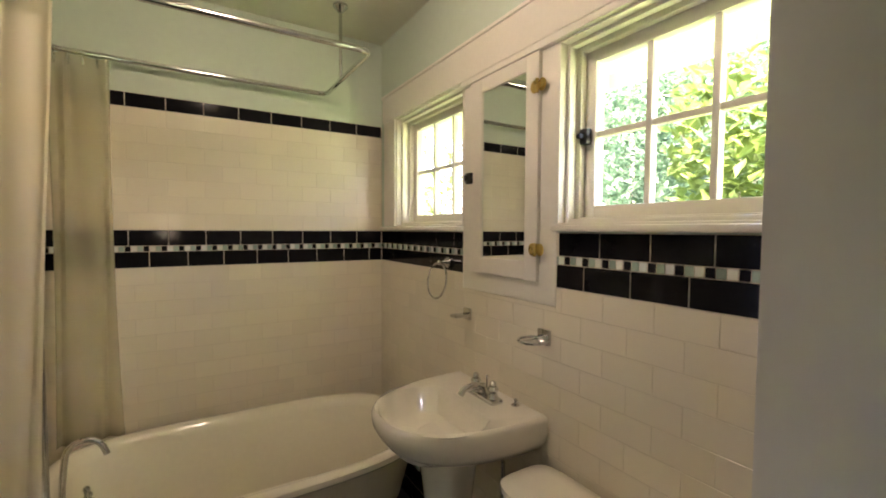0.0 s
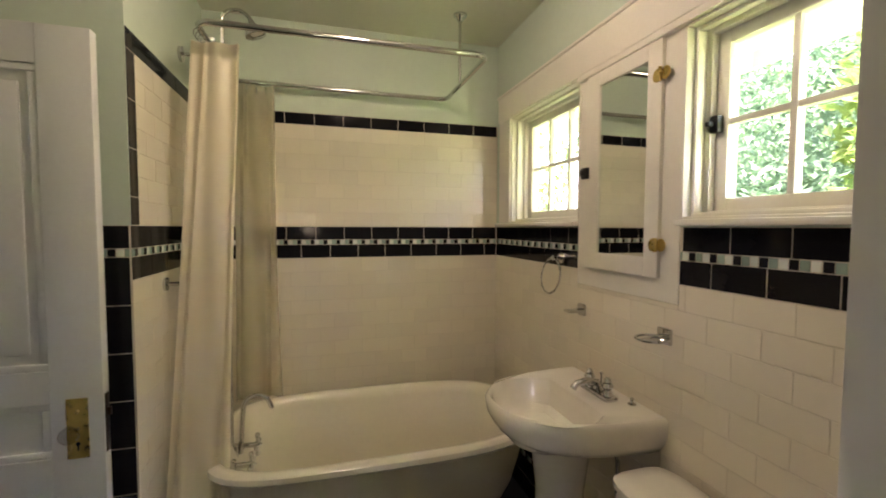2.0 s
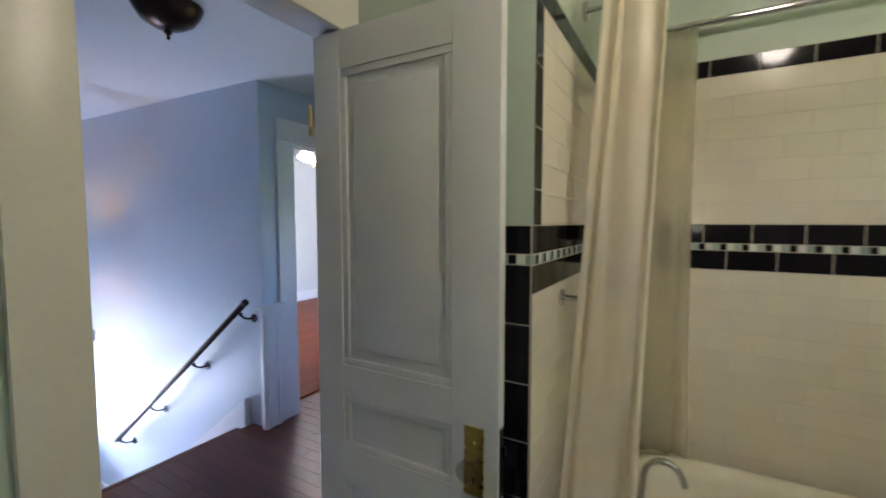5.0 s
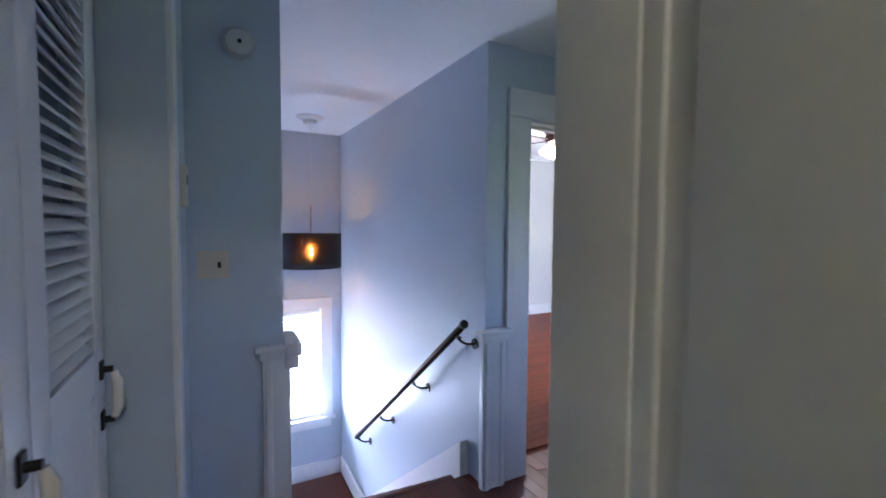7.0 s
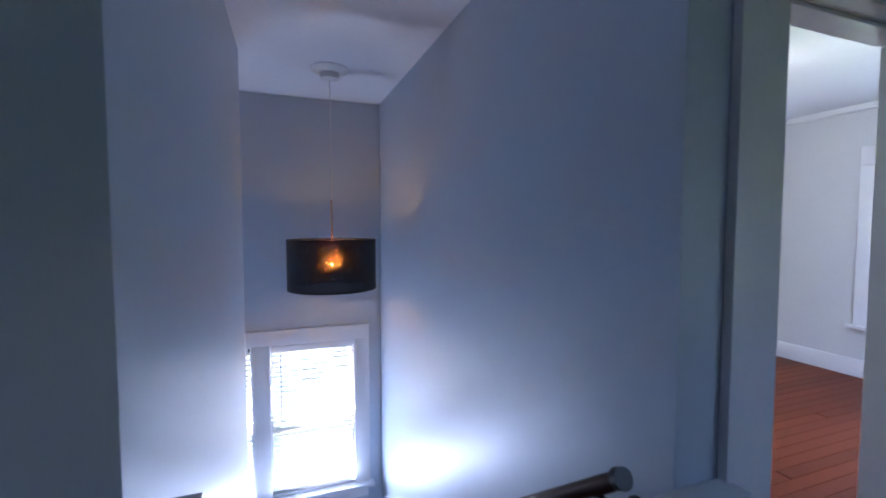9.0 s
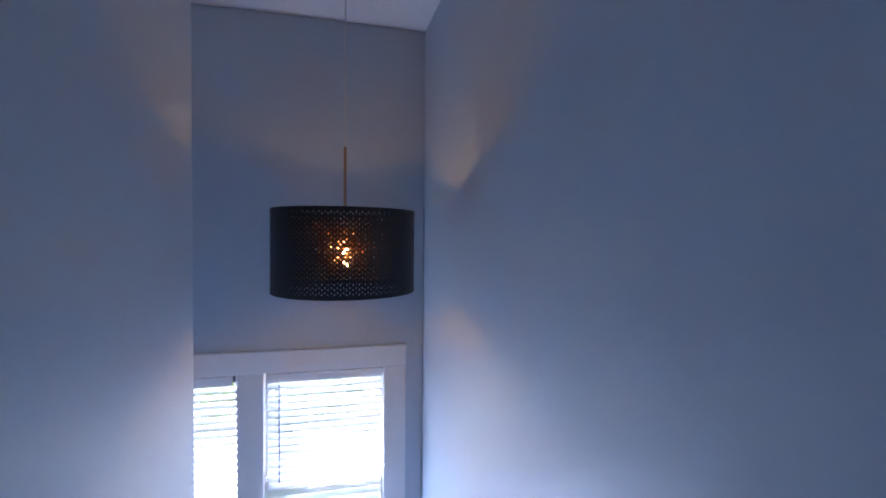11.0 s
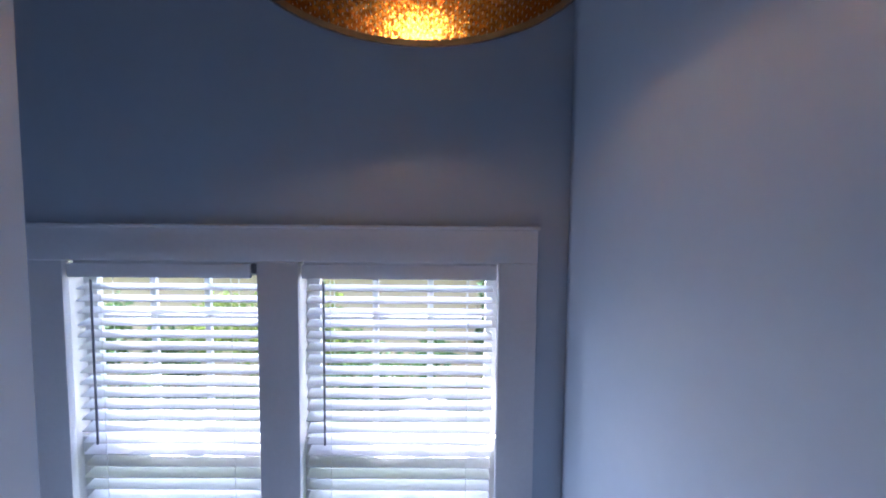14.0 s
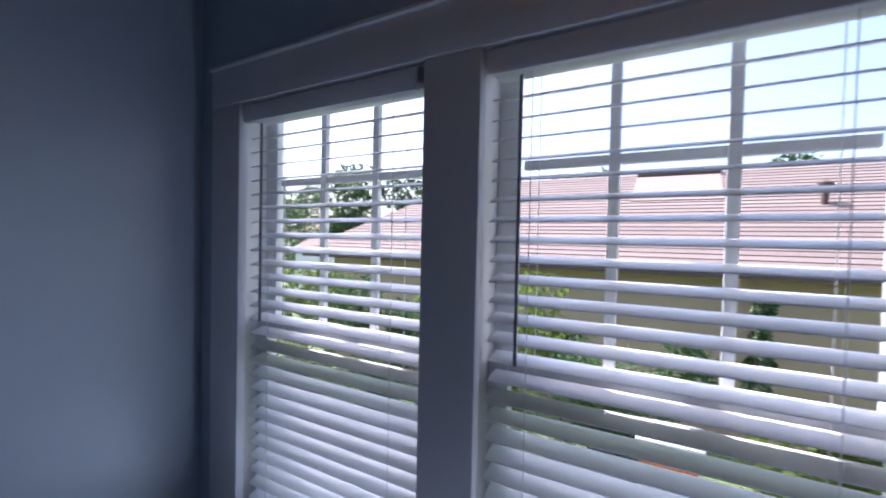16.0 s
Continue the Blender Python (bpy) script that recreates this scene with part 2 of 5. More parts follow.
def loft(bm, rings, cap0=True, cap1=True):
    vs = [[bm.verts.new(p) for p in ring] for ring in rings]
    n = len(vs[0])
    for a, b in zip(vs, vs[1:]):
        for k in range(n):
            bm.faces.new((a[k], a[(k + 1) % n], b[(k + 1) % n], b[k]))
    if cap0:
        bm.faces.new(list(reversed(vs[0])))
    if cap1:
        bm.faces.new(vs[-1])


def mesh_of(name, bm, material, smooth=True):
    bmesh.ops.recalc_face_normals(bm, faces=bm.faces)
    me = bpy.data.meshes.new(name)
    bm.to_mesh(me)
    bm.free()
    me.materials.append(material)
    if smooth:
        me.shade_smooth()
        me.set_sharp_from_angle(angle=radians(38))
    return me


def part(name, bm, material, parent=None, label="", smooth=True):
    ob = new(name, mesh_of(name, bm, material, smooth))
    if parent is not None:
        ob.parent = parent
    return tagged(ob, label) if label else ob


def thing(name, loc, label, category, group="", kind=""):
    ob = new(name)
    ob.location = loc
    return tagged(ob, label, category, group, kind)


def boxes(name, material, parent, *bx, bev=0.0, label=""):
    bm = bmesh.new()
    for b in bx:
        box(bm, *b, bev=bev)
    return part(name, bm, material, parent, label)


def wall(name, material, *bx, bev=0.0, label=""):
    return tagged(boxes(name, material, None, *bx, bev=bev), label, "wall" if "wall" in name else name.split("_")[0], kind="structure")


CACHE = {}


def piece(name, material, parent, size, at, bev=0.001, lean=0.0):
    """One tile or plank: a bevelled slab, its mesh shared by all of that size."""
    key = (name, material.name, tuple(round(s, 4) for s in size))
    if key not in CACHE:
        bm = bmesh.new()
        sx, sy, sz = (s / 2 for s in size)
        ax = min(range(3), key=lambda i: size[i])
        # slab with a chamfered rim on both faces
        o = [i for i in range(3) if i != ax]
        h = (sx, sy, sz)
        def ring(depth, inset):
            out = []
            for a, b in ((-1, -1), (1, -1), (1, 1), (-1, 1)):
                v = [0, 0, 0]
                v[ax], v[o[0]], v[o[1]] = depth, a * (h[o[0]] - inset), b * (h[o[1]] - inset)
                out.append(v)
            return out
        loft(bm, [ring(-h[ax], bev), ring(-h[ax] + bev, 0), ring(h[ax] - bev, 0), ring(h[ax], bev)])
        CACHE[key] = mesh_of(name, bm, material, False)
    ob = new(name, CACHE[key])
    ob.location = at
    ob.parent = parent
    if lean:
        ob.rotation_euler = (random.uniform(-lean, lean), random.uniform(-lean, lean), random.uniform(-lean, lean))
    return ob


def tile_run(parent, name, material, axis, face, u0, u1, z0, z1, tw, th, holes=(), start=0.0, bond=0.5, thick=0.006, g=0.0016, phase=0):
    """Courses of tiles on a wall. axis 'x': wall faces along x at x=face, u runs along y. face has its outward sign as thick's sign."""
    row, z = 0, z1
    g = 0.0032 if material == M_BLACK else 0.0018
    while z > z0 + 0.01:
        zb = max(z - th, z0)
        off = start + (bond * tw if (row + phase) % 2 else 0.0)
        u = u0 + (off % tw) - tw if off % tw else u0
        while u < u1 - 0.004:
            a, b = max(u, u0), min(u + tw, u1)
            segs = [(a, b, zb, z)]
            for h0, h1, hz0, hz1 in holes:
                out = []
                for s0, s1, q0, q1 in segs:
                    if s1 <= h0 or s0 >= h1 or q1 <= hz0 or q0 >= hz1:
                        out.append((s0, s1, q0, q1))
                        continue
                    if s0 < h0:
                        out.append((s0, h0, q0, q1))
                    if s1 > h1:
                        out.append((h1, s1, q0, q1))
                    c0, c1 = max(s0, h0), min(s1, h1)
                    if q0 < hz0:
                        out.append((c0, c1, q0, hz0))
                    if q1 > hz1:
                        out.append((c0, c1, hz1, q1))
                segs = out
            for s0, s1, q0, q1 in segs:
                if s1 - s0 < 0.012 or q1 - q0 < 0.012:
                    continue
                du, dz, cu, cz = s1 - s0 - g, q1 - q0 - g, (s0 + s1) / 2, (q0 + q1) / 2
                if axis == "x":
                    piece(name, material, parent, (abs(thick), du, dz), (face + thick / 2, cu, cz), 0.4 * abs(thick), 0.006 if material == M_TILE else 0.002)
                else:
                    piece(name, material, parent, (du, abs(thick), dz), (cu, face + thick / 2, cz), 0.4 * abs(thick), 0.006 if material == M_TILE else 0.002)
            u += tw
        z = zb
        row += 1


def mosaic_run(parent, axis, face, u0, u1, z0, z1, thick):
    k, u = 0, u0
    w = 0.0232
    while u < u1 - 0.008:
        b = min(u + w, u1)
        m = (M_MOSG, M_BLACK, M_MOSA)[k % 3]
        du, cu = b - u - 0.002, (u + b) / 2
        if axis == "x":
            piece("mosaic_tile", m, parent, (abs(thick), du, z1 - z0 - 0.002), (face + thick / 2, cu, (z0 + z1) / 2), 0.001)
        else:
            piece("mosaic_tile", m, parent, (du, abs(thick), z1 - z0 - 0.002), (cu, face + thick / 2, (z0 + z1) / 2), 0.001)
        u += w
        k += 1


# ---- bathroom shell ----
FLB = wall("floor_bath", M_SLATE, (-1.25, 1.12, -1.0, 2.45, -0.1, 0.0), label="dark tiled bathroom floor")
W_TUB = wall("wall_tub", M_GROUT, (-0.80, 1.12, 2.3325, 2.46, 0.0, 2.06), label="ivory subway tiled wall behind the tub")
wall("wall_tub_upper", M_MINT, (-0.80, 1.12, 2.333, 2.46, 2.06, 2.54), label="mint green painted wall above the tiles")
W_WIN = wall("wall_window", M_GROUT, (0.9525, 1.12, -1.0, 2.335, 0.0, 1.442), label="ivory subway tiled wall below the windows")
wall("wall_window_upper", M_MINT, (0.953, 1.12, -1.0, 0.265, 1.442, 2.54), (0.953, 1.12, 0.265, 0.914, 2.035, 2.54), (0.953, 1.12, 0.265, 2.115, 1.442, 1.463),
     (0.953, 1.12, 0.914, 1.445, 1.463, 2.54), (0.953, 1.12, 1.445, 2.115, 2.06, 2.54), (0.953, 1.12, 2.115, 2.333, 1.442, 2.54), label="mint green painted wall round the windows")
W_WING = wall("wall_wing", M_GROUT, (-1.337, -0.6725, 1.4305, 2.46, 0.0, 1.442), (-0.80, -0.6725, 1.44, 2.333, 1.442, 2.06), label="tiled wing wall beside the tub")
wall("wall_wing_upper", M_MINT, (-1.337, -0.80, 1.431, 2.46, 1.442, 2.54), (-0.80, -0.673, 1.431, 1.44, 1.442, 2.06), (-0.80, -0.673, 1.431, 2.333, 2.06, 2.54), label="mint green painted wing wall")
wall("wall_bath_back", M_MINT, (-1.337, -0.32, -1.1, -1.0, 0.0, 2.54), (-0.18, 1.12, -1.1, -1.0, 0.0, 2.54), (-0.32, -0.18, -1.1, -1.0, 0.0, 1.36), (-0.32, -0.18, -1.1, -1.0, 1.6, 2.54), label="mint green painted back wall")
wall("wall_door_bath_side", M_MINT, (-1.30, -1.25, -1.1, 0.724, 0.0, 2.54), (-1.30, -1.25, 0.724, 1.392, 2.02, 2.54), (-1.30, -1.25, 1.392, 1.431, 0.0, 2.54), label="mint green wall round the bathroom door")
wall("ceiling_bath", M_CEILB, (-1.40, 1.3, -1.1, 2.46, 2.54, 2.66), label="cream painted bathroom ceiling")

# ---- hall, stair and bedroom shell ----
# unseen gap at y 3.25 to 3.55, added so sky light fills the hall
wall("wall_door_hall_side", M_BLUE, (-1.346, -1.301, -1.0, 0.724, 0.0, 2.54), (-1.346, -1.301, 0.724, 1.392, 2.02, 2.54), (-1.346, -1.301, 1.392, 1.431, 0.0, 2.54), (-1.346, -1.338, 1.431, 3.25, 0.0, 2.54), (-1.346, -1.338, 3.55, 3.8, 0.0, 2.54), (-1.346, -1.338, 3.25, 3.55, 0.0, 1.1), (-1.346, -1.338, 3.25, 3.55, 1.8, 2.54), label="pale blue hall wall round the bathroom door")
F_HALL = wall("floor_hall", M_WOODX, (-3.03, -1.24, 0.6, 3.8, -0.12, -0.019), label="reddish brown wooden hall floor")
wall("ceiling_hall", M_CEIL, (-5.75, -1.288, 0.3, 3.8, 2.405, 2.52), label="white painted hall and stair ceiling")
wall("wall_hall_north", M_BLUE, (-2.87, -2.055, 3.625, 3.75, 0.0, 2.405), (-2.055, -1.45, 3.625, 3.75, 2.05, 2.405), (-1.45, -1.31, 3.625, 3.75, 0.0, 2.405), label="pale blue hall end wall")
wall("wall_hall_south", M_BLUE, (-2.95, -2.29, 0.70, 0.914, 0.0, 2.405), (-2.29, -1.34, 0.70, 0.914, 2.05, 2.405), (-2.4, -1.3, 0.60, 0.70, 0.0, 2.405),
     label="pale blue hall wall round the louvred closet door")
wall("wall_hall_west", M_BLUE, (-3.08, -2.95, 0.30, 1.275, -0.12, 2.405), (-3.0, -2.87, 2.4, 2.572, 0.0, 2.405), (-3.0, -2.87, 2.572, 3.33, 2.03, 2.405), (-3.0, -2.87, 3.33, 3.75, 0.0, 2.405),
     label="pale blue hall wall with the bedroom door")
bm = bmesh.new()
loft(bm, [[(-5.7, 2.20, z), (-2.87, 2.294, z), (-2.87, 2.40, z), (-5.7, 2.40, z)] for z in (-3.2, 2.405)])
tagged(part("wall_stair_north", bm, M_BLUE, smooth=False), "pale blue long wall along the stair", "wall", kind="structure")
wall("wall_stair_partition", M_BLUE, (-4.79, -3.08, 1.15, 1.275, -3.2, 2.405), label="pale blue wall between the two flights")
wall("wall_stair_south", M_BLUE, (-5.565, -3.08, 0.30, 0.43, -3.2, 2.405), label="pale blue wall at the far side of the landing")
wall("wall_under_hall", M_BLUE, (-3.08, -3.03, 0.3, 2.4, -3.2, -0.12), label="plain wall under the hall")
wall("wall_stair_end", M_BLUE, (-5.70, -5.565, 0.30, 0.60, -3.2, 2.405), (-5.70, -5.565, 1.26, 1.345, -3.2, 2.405), (-5.70, -5.565, 2.015, 2.40, -3.2, 2.405),
     (-5.70, -5.565, 0.60, 1.26, -3.2, -0.62), (-5.70, -5.565, 1.345, 2.015, -3.2, -0.62), (-5.70, -5.565, 0.60, 1.26, 0.62, 2.405), (-5.70, -5.565, 1.345, 2.015, 0.62, 2.405), label="pale blue wall with the landing windows")
wall("floor_lower", M_WOODX, (-5.7, -3.0, 0.3, 2.4, -3.3, -3.2), label="wooden floor below the stair")
# bedroom with the ceiling fan
F_BED = wall("floor_bedroom", M_WOODB, (-6.6, -2.88, 2.41, 6.8, -0.12, -0.012), label="reddish brown wooden bedroom floor")
wall("ceiling_bedroom", M_CEIL, (-6.6, -2.95, 2.4, 6.8, 2.6, 2.72), label="white bedroom ceiling")
wall("wall_bedroom_west", M_GREYW, (-6.6, -6.45, 2.4, 6.8, 0.0, 2.6), label="pale grey bedroom wall")
wall("wall_bedroom_north", M_GREYW, (-6.45, -4.52, 6.64, 6.8, 0.0, 2.6), (-3.72, -2.95, 6.64, 6.8, 0.0, 2.6), (-4.52, -3.72, 6.64, 6.8, 0.0, 0.55), (-4.52, -3.72, 6.64, 6.8, 2.02, 2.6), label="pale grey bedroom wall with a window")
# gap at y 4.2 to 5.6 is unseen, added to let daylight in
wall("wall_bedroom_east", M_GREYW, (-3.02, -2.9, 3.75, 4.2, 0.0, 2.6), (-3.02, -2.9, 4.2, 5.6, 0.0, 0.6), (-3.02, -2.9, 4.2, 5.6, 2.1, 2.6), (-3.02, -2.9, 5.6, 6.8, 0.0, 2.6), (-3.02, -3.001, 3.36, 3.75, 0.0, 2.6), (-3.02, -3.001, 2.4, 3.36, 2.06, 2.6), label="pale grey bedroom wall")
wall("wall_bedroom_south", M_GREYW, (-6.6, -3.02, 2.40, 2.5, 0.0, 2.6), label="pale grey bedroom wall")
wall("baseboard_bedroom", M_TRIM, (-6.45, -6.43, 2.5, 6.64, 0.0, 0.17), (-6.43, -3.09, 6.62, 6.64, 0.0, 0.17), bev=0.004, label="white painted baseboard")
wall("trim_crown_bedroom", M_TRIM, (-6.45, -6.39, 2.5, 6.64, 2.54, 2.6), (-6.39, -3.09, 6.58, 6.64, 2.54, 2.6), bev=0.012, label="white crown moulding")

# trim in the hall and on the stair
wall("baseboard_hall", M_TRIM, (-2.87, -2.2, 3.605, 3.625, 0.0, 0.18), (-2.87, -2.85, 3.53, 3.605, 0.0, 0.18), (-2.95, -2.935, 0.93, 1.16, 0.0, 0.18), (-2.935, -2.411, 0.914, 0.929, 0.0, 0.18), (-1.364, -1.346, 1.52, 3.6, 0.0, 0.18), bev=0.004, label="white painted baseboard")
wall("baseboard_landing", M_TRIM, (-5.565, -5.545, 0.43, 2.195, -1.295, -1.12), (-5.545, -4.71, 2.19, 2.215, -1.295, -1.12), (-5.545, -4.79, 0.43, 0.45, -1.295, -1.12), bev=0.004, label="white painted landing baseboard")
bm = bmesh.new()
loft(bm, [[(-3.03, 2.24 + d, 0.19), (-3.03, 2.24 + d, -0.06), (-4.71, 2.19 + d, -1.295), (-4.71, 2.19 + d, -1.12)] for d in (0.0, 0.05)])
tagged(part("trim_stair_skirt", bm, M_TRIM, smooth=False), "white painted skirt board beside the stair", "trim", kind="structure")
bm = bmesh.new()
loft(bm, [[(-3.08, 1.275 + d, 0.15), (-3.08, 1.275 + d, -0.06), (-4.71, 1.275 + d, -1.295), (-4.71, 1.275 + d, -1.12)] for d in (0.0, 0.02)])
tagged(part("trim_stair_skirt", bm, M_TRIM, smooth=False), "white painted skirt board beside the stair", "trim", kind="structure")


def casing(name, x0, x1, ya, yb, zt, w, wt, label):
    """Door casing of two legs and a head on a wall that faces along x."""
    return wall(name, M_TRIM if x0 < -1.35 else M_WHITE, (x0, x1, ya - w, ya, 0.0, zt), (x0, x1, yb, yb + w, 0.0, zt), (x0 - 0.002, x1 + 0.004, ya - w, yb + w, zt + 0.001, zt + wt), bev=0.005, label=label)


casing("trim_bedroom_door", -2.87, -2.845, 2.572, 3.33, 2.03, 0.15, 0.15, "white casing round the bedroom door")
wall("trim_bedroom_door_jamb", M_TRIM, (-3.03, -2.871, 2.574, 2.585, 0, 2.018), (-3.03, -2.871, 3.317, 3.328, 0, 2.018), (-3.03, -2.871, 2.574, 3.328, 2.0185, 2.028),
     (-2.97, -2.93, 3.303, 3.316, 0, 2.005), (-2.97, -2.93, 2.586, 2.6, 0, 2.005), (-2.97, -2.93, 2.586, 3.316, 2.0055, 2.018), bev=0.003, label="white door jamb with stops")
casing("trim_bath_door_hall", -1.354, -1.346, 0.73, 1.386, 2.015, 0.12, 0.14, "white casing on the hall side of the bathroom door")
wall("trim_bath_door", M_WHITE, (-1.25, -1.228, 0.625, 0.73, 0, 2.007), (-1.25, -1.228, 1.386, 1.428, 0, 2.007), (-1.25, -1.224, 0.605, 1.428, 2.008, 2.17), (-1.25, -1.212, 0.595, 1.428, 2.17, 2.19), bev=0.005, label="cream white casing round the bathroom door")
wall("trim_bath_door_jamb", M_TRIM, (-1.347, -1.249, 0.7245, 0.731, 0, 2.013), (-1.347, -1.249, 1.385, 1.3915, 0, 2.013), (-1.347, -1.249, 0.7245, 1.3915, 2.0135, 2.0195), (-1.335, -1.3, 0.731, 0.741, 0, 2.012), bev=0.003, label="white door jamb with stops")

# ---- landing windows ----
wall("trim_hall_north_door", M_TRIM, (-2.2, -2.055, 3.60, 3.625, 0, 2.05), (-2.2, -1.33, 3.597, 3.625, 2.051, 2.2), (-1.45, -1.33, 3.60, 3.625, 0, 2.05), bev=0.005, label="white casing round the end door of the hall")
wall("trim_closet_door", M_TRIM, (-2.41, -2.292, 0.914, 0.930, 0.0, 2.05), (-2.41, -1.36, 0.914, 0.932, 2.051, 2.17), bev=0.004, label="white casing round the louvred closet doors")
wall("door_2", M_TRIM, (-2.053, -1.452, 3.66, 3.70, 0.005, 2.048), bev=0.003, label="white painted closed door at the end of the hall")
wall("trim_landing_windows", M_TRIM, (-5.565, -5.54, 0.52, 0.645, -0.62, 0.56), (-5.565, -5.54, 1.24, 1.367, -0.62, 0.56), (-5.565, -5.54, 1.985, 2.105, -0.62, 0.56), (-5.565, -5.538, 0.52, 2.105, 0.561, 0.662),
     (-5.565, -5.53, 0.515, 2.11, 0.663, 0.674), bev=0.004, label="wide white casing round the pair of windows")
wall("trim_landing_sill", M_TRIM, (-5.6, -5.50, 0.47, 2.135, -0.65, -0.621), (-5.565, -5.543, 0.52, 2.09, -0.74, -0.651), bev=0.006, label="white window sill with an apron")


def hung_window(name, y0, y1):
    """Double hung window in the landing wall: three by two panes above, one pane below."""
    w = thing(name, (-5.64, (y0 + y1) / 2, -0.62), "white painted double hung window with a divided upper sash", "window", kind="structure")
    inv = Matrix.Translation(w.location).inverted()

    def sub(n, m, *bx, par=w):
        b = bmesh.new()
        for q in bx:
            box(b, *q, bev=0.003 if m is M_TRIM else 0)
        bmesh.ops.transform(b, matrix=inv, verts=b.verts)
        return part(n, b, m, par)
    sub("window_frame", M_TRIM, (-5.698, -5.567, y0 + 0.001, y0 + 0.012, -0.619, 0.619), (-5.698, -5.567, y1 - 0.012, y1 - 0.001, -0.619, 0.619), (-5.698, -5.567, y0 + 0.012, y1 - 0.012, 0.608, 0.619), (-5.698, -5.567, y0 + 0.012, y1 - 0.012, -0.619, -0.6))
    a, b_, t = y0 + 0.013, y1 - 0.013, 0.044
    sub("upper_sash", M_TRIM, (-5.68, -5.655, a, a + t, -0.085, 0.607), (-5.68, -5.655, b_ - t, b_, -0.085, 0.607), (-5.68, -5.655, a + t, b_ - t, 0.58, 0.607), (-5.68, -5.655, a + t, b_ - t, -0.085, -0.042))
    sub("lower_sash", M_TRIM, (-5.652, -5.625, a, a + t, -0.599, -0.04), (-5.652, -5.625, b_ - t, b_, -0.599, -0.04), (-5.652, -5.625, a + t, b_ - t, -0.09, -0.04), (-5.652, -5.625, a + t, b_ - t, -0.599, -0.53))
    ya, yb, za, zb = a + t, b_ - t, -0.042, 0.58
    for k in (1, 2):
        yc = ya + (yb - ya) * k / 3
        sub("muntin", M_TRIM, (-5.676, -5.66, yc - 0.01, yc + 0.01, za, zb))
    zc = 0.356
    for k in range(3):
        p0, p1 = ya + (yb - ya) * k / 3 + 0.01, ya + (yb - ya) * (k + 1) / 3 - 0.01
        sub("muntin", M_TRIM, (-5.675, -5.661, p0, p1, zc - 0.01, zc + 0.01))
        for z0, z1 in ((za, zc - 0.01), (zc + 0.01, zb)):
            sub("pane", M_PANE, (-5.669, -5.667, p0, p1, z0, z1)).visible_shadow = False
    sub("pane", M_PANE, (-5.64, -5.638, ya, yb, -0.53, -0.09)).visible_shadow = False


hung_window("window_1", 0.60, 1.26)
hung_window("window_2", 1.345, 2.015)


def slat_mesh(w):
    bm = bmesh.new()
    rows = []
    for i in range(5):
        s = -0.0232 + 0.0116 * i
        rows.append((s, 0.0016 * (1 - (s / 0.0232) ** 2)))
    loft(bm, [[(s, y, z + 0.0012) for s, z in rows] + [(s, y, z - 0.0012) for s, z in reversed(rows)] for y in (-w / 2, w / 2)])
    return mesh_of("slat", bm, M_SLAT)


def blind(y0, y1, wand_y, label):
    """Venetian blind with tilted slats, ladder cords, headrail, bottom rail and a tilt wand."""
    w = y1 - y0
    o = thing("window_blind", (-5.592, (y0 + y1) / 2, 0.0), label, "blind", "blinds of the landing windows")
    bm = bmesh.new()
    box(bm, -0.027, 0.0255, -w / 2 + 0.002, w / 2 - 0.002, 0.515, 0.604, bev=0.003)
    part("headrail", bm, M_SLAT, o)
    bm = bmesh.new()
    box(bm, 0.032, 0.0465, -w / 2 + 0.001, w / 2 - (0.016 if y0 < 1.0 else 0.001), 0.507, 0.551, bev=0.003)
    part("valance", bm, M_SLAT, o)
    me = slat_mesh(w - 0.01)
    z = 0.4725
    while z > -0.585:
        s = new("slat", me)
        s.parent = o
        s.location = (0, random.uniform(-0.002, 0.002), z)
        s.rotation_euler = (random.uniform(-0.003, 0.003), radians(TILT + random.uniform(-1.2, 1.2)), 0)
        z -= 0.0385
    bm = bmesh.new()
    box(bm, -0.025, 0.025, -w / 2 + 0.005, w / 2 - 0.005, -0.612, -0.597, bev=0.003)
    part("bottom_rail", bm, M_SLAT, o)
    for y in (-w / 2 + 0.085, w / 2 - 0.085):
        for x in (-0.026, 0.026):
            bm = bmesh.new()
            cyl(bm, (x, y, 0.515), (x, y, -0.6), 0.0009, n=6)
            part("ladder_cord", bm, M_SLAT, o)
    bm = bmesh.new()
    cyl(bm, (0.036, wand_y, 0.50), (0.036, wand_y, -0.03), 0.0035, n=8)
    part("tilt_wand", bm, M_BLIND_WAND, o, "grey tilt wand")
    if y0 < 1.0:
        bm = bmesh.new()
        box(bm, 0.0305, 0.044, w / 2 - 0.013, w / 2 - 0.002, 0.522, 0.553, bev=0.001)
        part("mounting_bracket", bm, M_BLIND_WAND, o, "grey metal mounting bracket")
    return o


M_BLIND_WAND = mat("grey_wand", (0.16, 0.18, 0.22), 0.3)
TILT = 15
blind(0.653, 1.233, -0.225, "white venetian blind with open slats over the first landing window")
blind(1.374, 1.978, -0.235, "white venetian blind with open slats over the second landing window")

